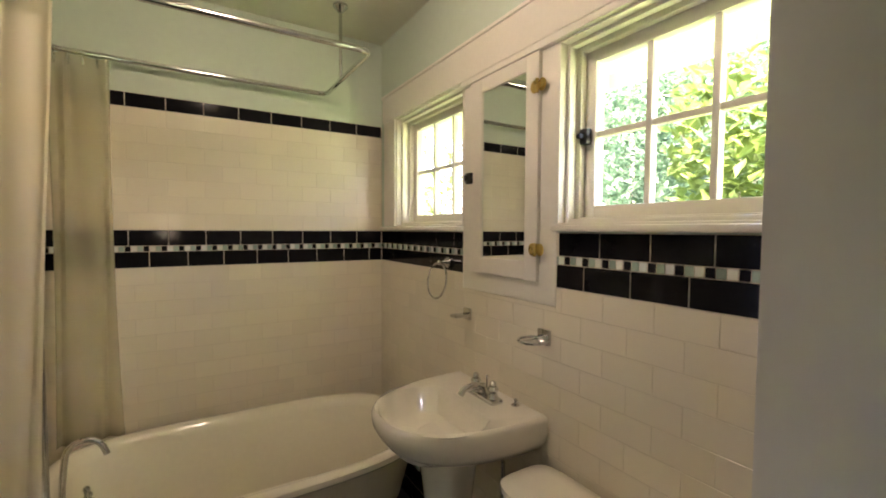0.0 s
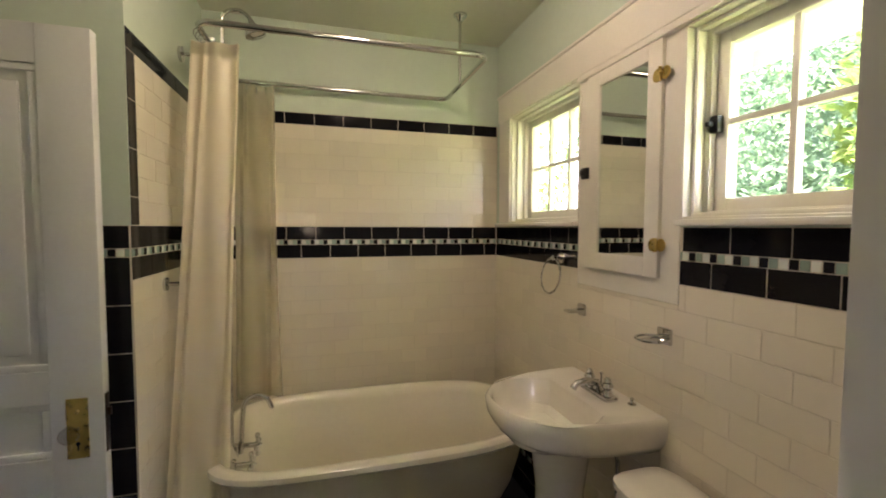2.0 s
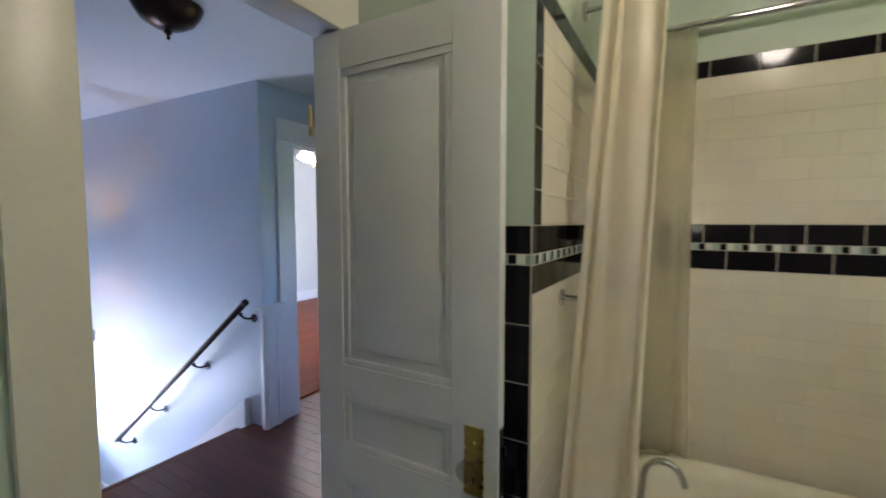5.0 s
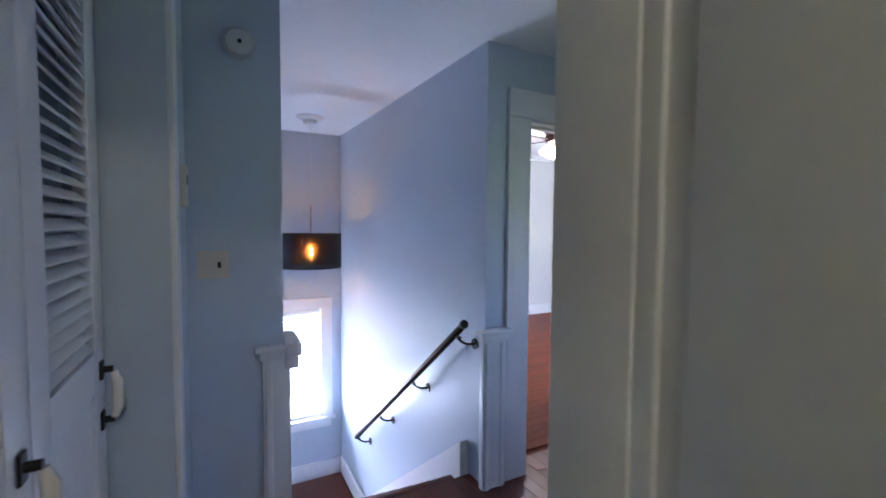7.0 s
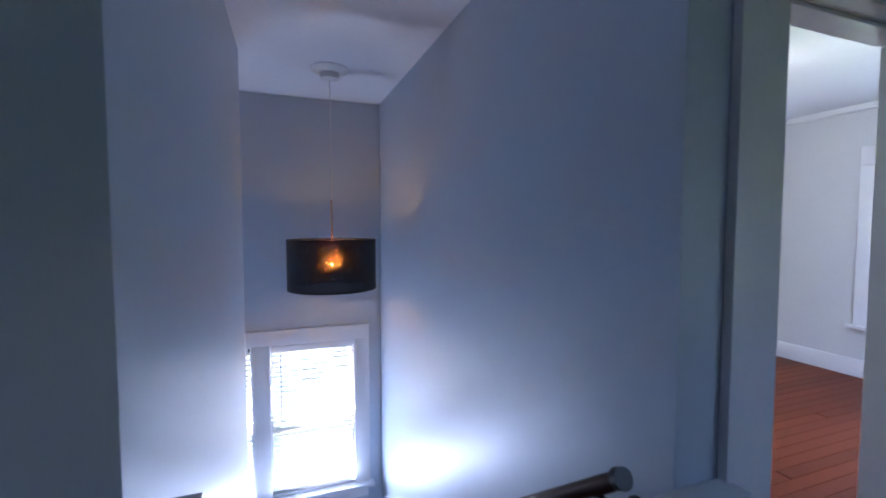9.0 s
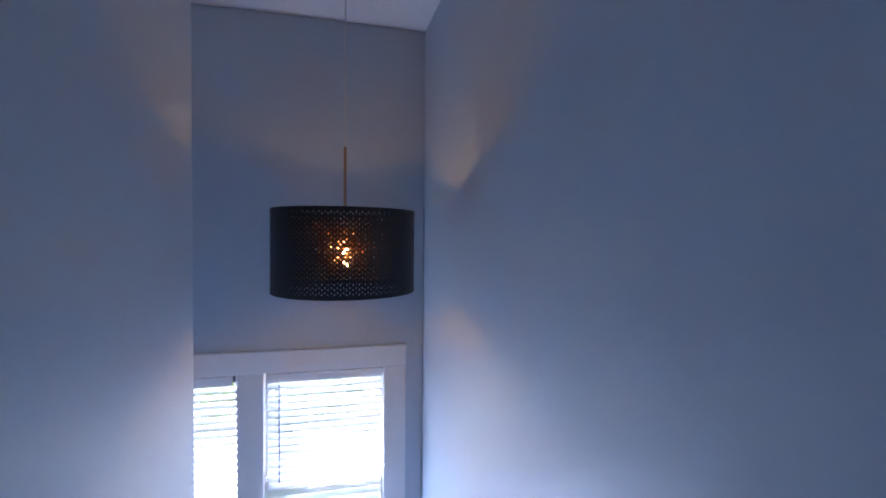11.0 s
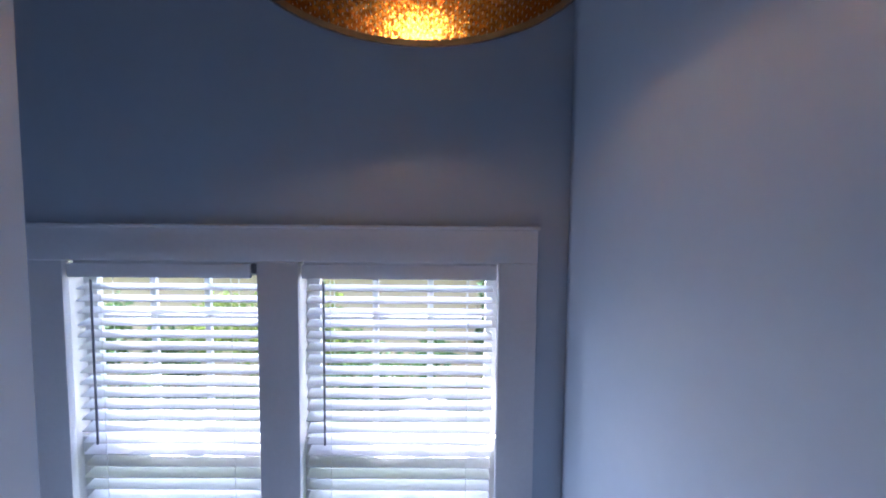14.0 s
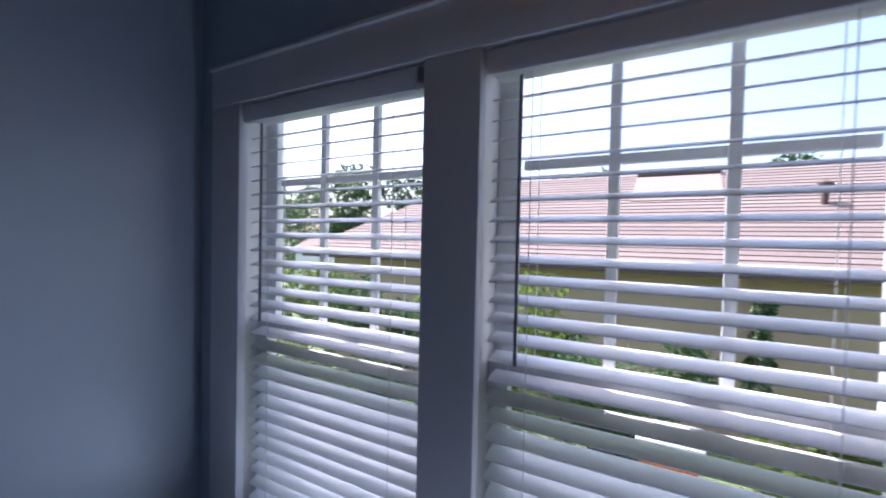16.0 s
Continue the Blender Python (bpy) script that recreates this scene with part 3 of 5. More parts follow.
# ---- stairs ----
stair = thing("staircase", (-3.03, 1.75, 0.0), "reddish brown wooden treads with white painted risers", "staircase")
for k in range(7):
    x, z = -0.28 * k, -0.185 * k
    bm = bmesh.new()
    box(bm, x - 0.02, x - 0.002, -0.474, 0.44, z - 0.185, z - 0.027)
    part("riser", bm, M_TRIM, stair)
    bm = bmesh.new()
    if k:
        box(bm, x - 0.02, x + 0.265, -0.474, 0.44, z - 0.026, z, bev=0.008)
    else:
        box(bm, x - 0.02, x + 0.02, -0.474, 0.44, z - 0.019, z + 0.002, bev=0.006)
    part("tread", bm, M_WOODX, stair)
wall("floor_landing", M_WOODX, (-5.565, -4.73, 0.43, 2.2, -1.36, -1.295), label="reddish brown wooden stair landing")
flight = thing("staircase", (-4.73, 0.79, -1.295), "wooden flight leading on down from the landing", "staircase")
for k in range(5):
    x, z = 0.28 * k, -0.185 * k
    bm = bmesh.new()
    box(bm, x + 0.002, x + 0.02, -0.36, 0.355, z - 0.185, z - 0.027)
    part("riser", bm, M_TRIM, flight)
    bm = bmesh.new()
    box(bm, x + 0.0, x + 0.3, -0.36, 0.355, z - 0.21, z - 0.185, bev=0.008)
    part("tread", bm, M_WOODX, flight)


def pilaster(loc, dx, y0, y1, h, label):
    """Boxed half post at the stair head with a panelled face and a moulded cap."""
    o = thing("newel_post", loc, label, "newel post", "posts at the stair head")
    bm = bmesh.new()
    box(bm, -dx, 0, y0, y1, 0.0, h - 0.06, bev=0.004)
    part("shaft", bm, M_TRIM, o)
    bm = bmesh.new()
    if dx < 0.03:
        box(bm, 0.0005, 0.006, y0, y1, 0.0, 0.17, bev=0.003)
    else:
        box(bm, 0.0005, 0.008, y1 - 0.04, y1 - 0.012, 0.0, h - 0.07, bev=0.003)
    part("plinth" if dx < 0.03 else "panel_moulding", bm, M_TRIM, o)
    bm = bmesh.new()
    box(bm, 0.0005, 0.008, y0 + 0.012, y0 + 0.04, 0.0, h - 0.07, bev=0.003)
    part("panel_moulding", bm, M_TRIM, o)
    bm = bmesh.new()
    box(bm, -dx, 0.012, y0 - 0.012, y1 + 0.012, h - 0.06, h - 0.02, bev=0.01)
    part("necking", bm, M_TRIM, o)
    bm = bmesh.new()
    box(bm, -dx, 0.03, y0 - 0.03, y1 + 0.03, h - 0.02, h + 0.006, bev=0.006)
    part("cap", bm, M_TRIM, o)
    return o


pilaster((-2.83, 0, 0.0), 0.039, 2.262, 2.41, 0.87, "white boxed newel post at the rail side of the stair head")
pl = pilaster((-2.93, 0, 0.0), 0.019, 1.185, 1.30, 0.90, "white boxed newel post with a bracketed cap at the stair head")
bm = bmesh.new()
box(bm, -0.22, 0.036, 1.279, 1.345, 0.856, 0.911, bev=0.004)
box(bm, -0.2, 0.017, 1.279, 1.334, 0.796, 0.854, bev=0.004)
part("cap_bracket", bm, M_TRIM, pl)

rail = thing("handrail", (-2.907, 2.178, 0.90), "dark wooden handrail on black metal wall brackets", "handrail")
RX, RY, RZD = -1.80, -0.058, -1.41
bm = bmesh.new()
tube(bm, [(0.0, 0, 0.0), (-0.025, 0, -0.02), (RX + 0.02, RY, RZD + 0.014), (RX, RY, RZD)], [0.014, 0.021, 0.021, 0.014], n=14)
part("rail", bm, M_BRONZE, rail)
for f in (0.03, 0.34, 0.67, 0.96):
    x, y, z = RX * f, RY * f, RZD * f
    reach = 2.294 + 0.0332 * (x - 0.037) - 2.178 - y
    bm = bmesh.new()
    tube(bm, [(x, y, z - 0.018), (x, y, z - 0.04), (x, y + 0.03, z - 0.066), (x, y + 0.06, z - 0.08), (x, y + reach - 0.004, z - 0.085)], 0.0075)
    box(bm, x - 0.024, x + 0.024, y - 0.01, y + 0.01, z - 0.036, z - 0.028)
    cyl(bm, (x, y + reach - 0.008, z - 0.085), (x, y + reach, z - 0.085), 0.03)
    part("wall_bracket", bm, M_IRON, rail)
bm = bmesh.new()
cyl(bm, (-0.004, 0, 0.0), (0.014, 0, 0.010), 0.024)
part("end_cap", bm, M_IRON, rail)

# ---- pendant lamp over the stair ----
lamp = thing("pendant_lamp", (-4.91, 1.768, 2.405), "large black perforated drum pendant lamp with a gilt lining, lit", "pendant lamp")
bm = bmesh.new()
lathe(bm, [(0.03, -0.07), (0.055, -0.062), (0.065, -0.03), (0.10, -0.018), (0.115, -0.008), (0.115, 0.0)])
part("ceiling_canopy", bm, M_WPLAST, lamp)
bm = bmesh.new()
cyl(bm, (0, 0, -0.07), (0, 0, -0.80), 0.0028, n=8)
part("cord", bm, M_WPLAST, lamp, "thin pale cord")
bm = bmesh.new()
cyl(bm, (0, 0, -0.792), (0, 0, -1.07), 0.0055, n=10)
part("rod", bm, M_COPPER, lamp, "copper coloured rod")
R, ZT, ZB = 0.268, -1.038, -1.344
NU, NV = 168, 17


def drum(u, v, r):
    a = 2 * math.pi * u / NU
    return (r * math.cos(a), r * math.sin(a), ZB + 0.012 + (ZT - ZB - 0.024) * v / NV)


rim = [(0.5, 0.0), (0.5, 0.5), (0.0, 0.5), (-0.5, 0.5), (-0.5, 0.0), (-0.5, -0.5), (0.0, -0.5), (0.5, -0.5)]
shell = {}
for layer, rr in ((0, R), (1, R - 0.0015)):
    verts, faces, index = [], [], {}

    def vid(u, v):
        k = (round(u * 4) % (NU * 4), round(v * 4))
        if k not in index:
            index[k] = len(verts)
            verts.append(drum(u, v, rr))
        return index[k]
    for i in range(NU):
        for j in range(NV):
            cu, cv, s = i + 0.5, j + 0.5 + (0.19 if i % 2 else -0.19), (0.33, -0.33, 0.0)[(i // 2 + j) % 3]
            base = len(verts)
            for k in range(8):
                a = 2 * math.pi * k / 8
                p, q = 0.0014 * math.cos(a), 0.0037 * math.sin(a)
                verts.append(drum(cu + (p * math.cos(s) - q * math.sin(s)) / 0.01, cv + (p * math.sin(s) + q * math.cos(s)) / 0.017, rr))
            ids = [vid(i + 0.5 + a, j + 0.5 + b) for a, b in rim]
            for k in range(8):
                n = (k + 1) % 8
                faces.append((ids[k], ids[n], base + n, base + k))
    me = bpy.data.meshes.new("drum")
    me.from_pydata(verts, [], faces)
    me.materials.append(M_BRASSIN if layer else M_SHADE)
    sh = new("lining" if layer else "shade", me)
    sh.parent = lamp
    if layer:
        tagged(sh, "gilt perforated lining")
for z in (ZT - 0.006, ZB + 0.006):
    bm = bmesh.new()
    loft(bm, [[(r * math.cos(2 * math.pi * k / 74), r * math.sin(2 * math.pi * k / 74), z + dz) for k in range(74)] for r, dz in ((R + 0.001, -0.007), (R + 0.001, 0.007), (R - 0.004, 0.007), (R - 0.004, -0.007), (R + 0.001, -0.007))], False, False)
    part("shade_rim", bm, M_SHADE, lamp)
for k in range(3):
    a = 2 * math.pi * k / 3 + 0.4
    bm = bmesh.new()
    cyl(bm, (0.015 * math.cos(a), 0.015 * math.sin(a), ZT - 0.07), ((R - 0.004) * math.cos(a), (R - 0.004) * math.sin(a), ZT - 0.008), 0.002, n=6)
    part("spoke", bm, M_BRASS, lamp)
bm = bmesh.new()
lathe(bm, [(0.016, -1.16), (0.029, -1.155), (0.029, -1.085), (0.02, -1.075), (0.008, -1.065)], n=16)
part("socket", bm, M_COPPER, lamp)
bm = bmesh.new()
lathe(bm, [(0.004, -1.286), (0.03, -1.277), (0.046, -1.25), (0.047, -1.225), (0.036, -1.195), (0.018, -1.17), (0.014, -1.16)], n=20)
bg = part("bulb", bm, M_BULBG, lamp, "clear glass bulb")
bg.visible_shadow = False
bm = bmesh.new()
tube(bm, [(0.008 * math.cos(k * 1.3), 0.008 * math.sin(k * 1.3), -1.18 - 0.006 * k) for k in range(12)], 0.0022, n=6)
part("filament", bm, M_FIL, bg)
pt = bpy.data.lights.new("bulb_light", "POINT")
pt.energy, pt.color, pt.shadow_soft_size = 0.006, (1.0, 0.45, 0.2), 0.045
new("bulb_light", pt).location = (-4.91, 1.768, 2.405 - 1.225)


# ---- bathroom windows, casing and mirror cabinet ----
wall("trim_bath_windows", M_WHITE, (0.93, 0.953, 0.09, 2.27, 2.061, 2.2), (0.93, 0.953, 0.09, 1.445, 2.036, 2.0605), (0.925, 0.953, 0.08, 2.28, 2.2, 2.215), (0.935, 0.953, 2.115, 2.26, 1.468, 2.06), (0.9495, 0.953, 0.915, 1.445, 1.205, 2.0355),
     (0.935, 0.953, 0.09, 0.262, 1.468, 2.035), bev=0.004, label="cream white painted boards round the windows and cabinet")
wall("trim_bath_sills", M_WHITE, (0.918, 1.0, 0.09, 0.913, 1.446, 1.465), (0.918, 1.0, 1.446, 2.28, 1.446, 1.465), bev=0.005, label="cream white narrow window sills")


def casement(name, y0, y1, z0, z1, cols, label, catch=True):
    """Small wooden casement in a deep reveal: liner, stop, sash, muntins and panes."""
    w = thing(name, (1.06, (y0 + y1) / 2, z0), label, "window", kind="structure")
    inv = Matrix.Translation((1.06, (y0 + y1) / 2, z0)).inverted()

    def sub(n, m, *bx):
        b = bmesh.new()
        for q in bx:
            box(b, *q, bev=0.003 if m is not M_PANE else 0)
        bmesh.ops.transform(b, matrix=inv, verts=b.verts)
        return part(n, b, m, w)

    def ring(n, xa, xb, a, b, c, d, t):
        sub(n, M_WHITE, (xa, xb, a, a + t, c, d), (xa, xb, b - t, b, c, d), (xa, xb, a + t, b - t, d - t, d), (xa, xb, a + t, b - t, c, c + t))
    ring("jamb_liner", 0.945, 1.118, y0, y1, z0, z1, 0.008)
    ring("stop_moulding", 0.975, 1.0, y0 + 0.008, y1 - 0.008, z0 + 0.008, z1 - 0.008, 0.012)
    ring("stop_moulding", 1.02, 1.044, y0 + 0.008, y1 - 0.008, z0 + 0.008, z1 - 0.008, 0.018)
    a, b, c, d = y0 + 0.012, y1 - 0.012, z0 + 0.012, z1 - 0.012
    ring("sash", 1.045, 1.085, a, b, c, d, 0.05)
    a, b, c, d = a + 0.05, b - 0.05, c + 0.05, d - 0.05
    zm = (c + d) / 2
    for k in range(1, cols):
        y = a + (b - a) * k / cols
        sub("muntin", M_WHITE, (1.05, 1.078, y - 0.009, y + 0.009, c, d))
    for k in range(cols):
        p, q = a + (b - a) * k / cols, a + (b - a) * (k + 1) / cols
        p, q = p + (0.009 if k else 0), q - (0.009 if k < cols - 1 else 0)
        sub("muntin", M_WHITE, (1.052, 1.076, p, q, zm - 0.009, zm + 0.009))
        for z_0, z_1 in ((c, zm - 0.009), (zm + 0.009, d)):
            sub("pane", M_PANE, (1.063, 1.065, p, q, z_0, z_1)).visible_shadow = False
    if not catch:
        return
    b2 = bmesh.new()
    box(b2, 1.02, 1.044, y1 - 0.05, y1 - 0.012, (z0 + z1) / 2 - 0.03, (z0 + z1) / 2 + 0.02, bev=0.004)
    box(b2, 1.0, 1.02, y1 - 0.04, y1 - 0.025, (z0 + z1) / 2 - 0.012, (z0 + z1) / 2 + 0.002, bev=0.003)
    bmesh.ops.transform(b2, matrix=inv, verts=b2.verts)
    part("sash_catch", b2, M_IRON, w, "black iron sash catch")


casement("window_3", 0.265, 0.914, 1.465, 2.035, 3, "cream painted wooden casement of six panes above black tiles")
casement("window_4", 1.445, 2.115, 1.467, 2.06, 3, "cream painted wooden casement of six panes near the tub", False)

cab = thing("mirror_cabinet", (0.955, 1.19, 1.28), "white painted recessed cabinet door with a narrow mirror", "cabinet")
bm = bmesh.new()
for q in ((-0.02, 0, -0.2, -0.139, 0, 0.755), (-0.02, 0, 0.113, 0.19, 0, 0.755), (-0.02, 0, -0.139, 0.113, 0, 0.063), (-0.02, 0, -0.139, 0.113, 0.702, 0.755)):
    box(bm, *q, bev=0.003)
cdoor = part("door", bm, M_WHITE, cab)
bm = bmesh.new()
box(bm, -0.013, -0.006, -0.139, 0.113, 0.063, 0.702)
part("mirror", bm, M_MIRROR, cdoor, "narrow mirror pane")
for z in (0.105, 0.64):
    bm = bmesh.new()
    cyl(bm, (-0.027, -0.2, z - 0.022), (-0.027, -0.2, z + 0.022), 0.006, n=10)
    for s in (-1, 1):
        lathe(bm, [(0.001, 0), (0.021, 0), (0.021, 0.003), (0.001, 0.003)], m=Matrix.Translation((-0.0205, -0.2 + s * 0.017, z)) @ Matrix.Rotation(-math.pi / 2, 4, "Y") @ Matrix.Diagonal((1, 0.85, 1, 1)), n=14)
    part("hinge", bm, M_BRASS, cab, "ornate brass butterfly hinge")
bm = bmesh.new()
box(bm, -0.036, -0.0205, 0.165, 0.2, 0.355, 0.40, bev=0.004)
box(bm, -0.05, -0.036, 0.176, 0.19, 0.365, 0.39, bev=0.004)
part("latch", bm, M_IRON, cab, "dark metal turn latch")

# ---- bathroom door ----
door = thing("door_1", (-1.337, 1.345, 0.008), "white painted wooden five panel door standing open", "door", kind="structure")
L, TH, HD = 0.612, 0.036, 1.995
bm = bmesh.new()
box(bm, 0.004, 0.106, 0, TH, 0, HD, bev=0.002)
box(bm, 0.48, L, 0, TH, 0, HD, bev=0.002)
for z0, z1 in ((0.0, 0.215), (0.655, 0.75), (0.915, 1.01), (1.885, HD)):
    box(bm, 0.106, 0.48, 0.0003, TH - 0.0003, z0, z1)
part("stiles_and_rails", bm, M_DOORW, door)
for z0, z1 in ((0.215, 0.655), (0.75, 0.915), (1.01, 1.885)):
    bm = bmesh.new()
    box(bm, 0.106, 0.48, 0.012, TH - 0.012, z0, z1)
    part("panel", bm, M_DOORW, door)
    bm = bmesh.new()
    a, b, t = 0.106, 0.48, 0.022
    for q in ((a, b, 0.003, 0.012, z0, z0 + t), (a, b, 0.003, 0.012, z1 - t, z1), (a, a + t, 0.003, 0.012, z0 + t, z1 - t), (b - t, b, 0.003, 0.012, z0 + t, z1 - t)):
        box(bm, *q, bev=0.004)
    if z1 - z0 > 0.3:
        box(bm, a + 0.045, b - 0.045, 0.006, 0.0121, z0 + 0.05, z1 - 0.05, bev=0.005)
    part("panel_moulding", bm, M_DOORW, door)
bm = bmesh.new()
box(bm, 0.519, 0.574, -0.004, 0.0, 0.745, 0.925, bev=0.0015)
plate = part("lock_plate", bm, M_BRASS, door, "worn brass escutcheon plate")
bm = bmesh.new()
cyl(bm, (0.547, -0.0042, 0.79), (0.547, -0.0055, 0.79), 0.006, n=10)
box(bm, 0.545, 0.549, -0.0055, -0.0042, 0.77, 0.788)
part("keyhole", bm, M_IRON, plate)
bm = bmesh.new()
tube(bm, [(0.547, -0.004, 0.885), (0.549, -0.012, 0.885), (0.556, -0.016, 0.893)], 0.004, n=8)
part("thumb_turn", bm, M_BRASS, plate)
bm = bmesh.new()
lathe(bm, [(0.006, 0.004), (0.007, 0.03), (0.018, 0.034), (0.026, 0.046), (0.024, 0.058), (0.012, 0.064)], n=10, m=Matrix.Translation((0.547, 0, 0.835)) @ Matrix.Rotation(math.pi / 2, 4, "X"))
part("knob", bm, M_CRYSTAL, door, "faceted glass door knob")
bm = bmesh.new()
box(bm, L, L + 0.0025, 0.007, 0.029, 0.75, 0.93, bev=0.0008)
box(bm, L + 0.0025, L + 0.012, 0.012, 0.024, 0.86, 0.885, bev=0.003)
part("latch_faceplate", bm, M_BRONZE, door, "dark metal latch plate on the door edge")
for z in (0.25, 1.75):
    bm = bmesh.new()
    cyl(bm, (-0.006, -0.006, z - 0.045), (-0.006, -0.006, z + 0.045), 0.006, n=10)
    part("hinge", bm, M_BRASS, door)

# ---- linen closet side and light switch ----
clo = thing("linen_closet", (0.24, 0.07, 0.0), "tall white painted built-in closet with boarded side", "closet")
bm = bmesh.new()
box(bm, 0.012, 0.71, -1.07, -0.002, 0.0, 2.54, bev=0.003)
part("carcass", bm, M_CLOSET, clo)
for k in range(9):
    bm = bmesh.new()
    box(bm, -0.006 if k == 0 else 0.0, 0.0119, -0.06 - 0.118 * k + (0.004 if k else 0), 0.0 if k == 0 else -0.06 - 0.118 * (k - 1), 0.0, 2.54, bev=0.003)
    part("board", bm, M_CLOSET, clo)
sw = thing("light_switch", (-1.2495, 0.56, 1.29), "black switch plate on the bathroom wall", "switch")
bm = bmesh.new()
box(bm, 0, 0.006, -0.035, 0.035, -0.057, 0.057, bev=0.002)
part("plate", bm, M_IRON, sw)
bm = bmesh.new()
box(bm, 0.006, 0.016, -0.006, 0.006, -0.012, 0.012, bev=0.002)
part("toggle", bm, M_IRON, sw)

# ---- bathtub ----
TX, TY = 0.17, 1.87


def oval(sx, sy, z, dx=0.0, n=72, e=4.6):
    out = []
    for k in range(n):
        a = 2 * math.pi * k / n
        c, s = math.cos(a), math.sin(a)
        ee = e if c < 0 else 3.4
        out.append((dx + sx * math.copysign(abs(c) ** (2 / ee), c), sy * math.copysign(abs(s) ** (2 / ee), s), z))
    return out


tub = thing("bathtub", (TX, TY, -0.012), "old white enamelled roll rim bathtub with beige painted sides", "bathtub")
bm = bmesh.new()
loft(bm, [oval(0.50, 0.22, 0.10), oval(0.57, 0.27, 0.13), oval(0.63, 0.31, 0.25), oval(0.66, 0.358, 0.40), oval(0.675, 0.369, 0.505)], True, False)
part("outer_shell", bm, M_TUBOUT, tub, "beige painted outer side")
bm = bmesh.new()
loft(bm, [oval(0.676, 0.37, 0.500), oval(0.70, 0.395, 0.502), oval(0.712, 0.41, 0.518), oval(0.71, 0.408, 0.538), oval(0.695, 0.392, 0.550), oval(0.675, 0.372, 0.550), oval(0.655, 0.352, 0.538), oval(0.64, 0.335, 0.50), oval(0.60, 0.305, 0.35), oval(0.53, 0.255, 0.19), oval(0.42, 0.17, 0.145), oval(0.1, 0.05, 0.138)], False, True)
part("basin", bm, M_ENAMEL, tub)
for sx in (-1, 1):
    for sy in (-1, 1):
        bm = bmesh.new()
        tube(bm, [(sx * 0.47, sy * 0.19, 0.16), (sx * 0.53, sy * 0.23, 0.10), (sx * 0.52, sy * 0.23, 0.04), (sx * 0.55, sy * 0.25, 0.015)], [0.03, 0.035, 0.02, 0.028], n=10)
        part("foot", bm, M_ENAMEL, tub)
bm = bmesh.new()
cyl(bm, (0.45, 0, 0.146), (0.45, 0, 0.15), 0.03)
part("drain", bm, M_CHROME, tub)

fau = thing("tub_faucet", (-0.455, 1.85, 0.44), "chrome two handle tub faucet with gooseneck spout and shower riser", "faucet")
bm = bmesh.new()
cyl(bm, (-0.02, -0.09, 0.0), (-0.02, 0.09, 0.0), 0.017)
cyl(bm, (-0.02, 0, -0.03), (-0.02, 0, 0.05), 0.021)
for s in (-1, 1):
    lathe(bm, [(0.013, -0.03), (0.028, -0.02), (0.028, 0.02), (0.013, 0.03)], c=(-0.02, s * 0.085, 0.0), n=16)
part("body", bm, M_CHROME, fau)
for s in (-1, 1):
    bm = bmesh.new()
    cyl(bm, (-0.01, s * 0.085, 0), (0.07, s * 0.085, 0), 0.012)
    cyl(bm, (0.065, s * 0.085, -0.043), (0.065, s * 0.085, 0.043), 0.0075)
    cyl(bm, (0.065, s * 0.085 - 0.043, 0), (0.065, s * 0.085 + 0.043, 0), 0.0075)
    for dy, dz in ((0, 0.043), (0, -0.043), (0.043, 0), (-0.043, 0)):
        bmesh.ops.create_icosphere(bm, subdivisions=2, radius=0.012, matrix=Matrix.Translation((0.065, s * 0.085 + dy, dz)))
    lathe(bm, [(0.004, -0.006), (0.012, 0), (0.004, 0.008)], c=(0.075, s * 0.085, 0), n=12)
    part("cross_handle", bm, M_CHROME, fau)
bm = bmesh.new()
tube(bm, [(0.005, 0.02, 0.0), (0.012, 0.02, 0.12), (0.02, 0.02, 0.2)] + [(0.075 - 0.055 * math.cos(a), 0.02, 0.2 + 0.055 * math.sin(a)) for a in np.linspace(0.3, 2.7, 8)] + [(0.137, 0.02, 0.19)], 0.0105, n=12)
part("spout", bm, M_CHROME, fau)
bm = bmesh.new()
cyl(bm, (-0.02, -0.02, 0.03), (-0.025, -0.02, 1.80), 0.008, n=12)
tube(bm, [(-0.025, -0.02, 1.8), (-0.025, -0.02, 1.84)] + [(0.03 - 0.055 * math.cos(a), -0.02, 1.84 + 0.05 * math.sin(a)) for a in np.linspace(0.2, 2.6, 8)] + [(0.095, -0.02, 1.845)], 0.008, n=12)
part("shower_riser", bm, M_CHROME, fau)
bm = bmesh.new()
lathe(bm, [(0.010, 0.055), (0.014, 0.04), (0.03, 0.02), (0.041, 0.0), (0.041, -0.012), (0.03, -0.016)], m=Matrix.Translation((0.1, -0.02, 1.805)) @ Matrix.Rotation(radians(-18), 4, "Y"))
part("shower_head", bm, M_CHROME, fau, "round chrome shower head")

ringrod = thing("shower_curtain_rod", (0.04, 1.95, 2.18), "chrome rectangular shower curtain rod hung above the tub", "curtain rod")
pts = []
hx, hy, cr = 0.565, 0.325, 0.05
for cx, cy, a0 in ((hx - cr, hy - cr, 0), (-hx + cr, hy - cr, 90), (-hx + cr, -hy + cr, 180), (hx - cr, -hy + cr, 270)):
    for k in range(5):
        a = radians(a0 + 22.5 * k)
        pts.append((cx + cr * math.cos(a), cy + cr * math.sin(a), 0))
bm = bmesh.new()
tube(bm, pts, 0.0125, n=14, closed=True)
part("ring", bm, M_CHROME, ringrod)
bm = bmesh.new()
cyl(bm, (hx, 0.07, 0.0), (hx, 0.07, 0.355), 0.008)
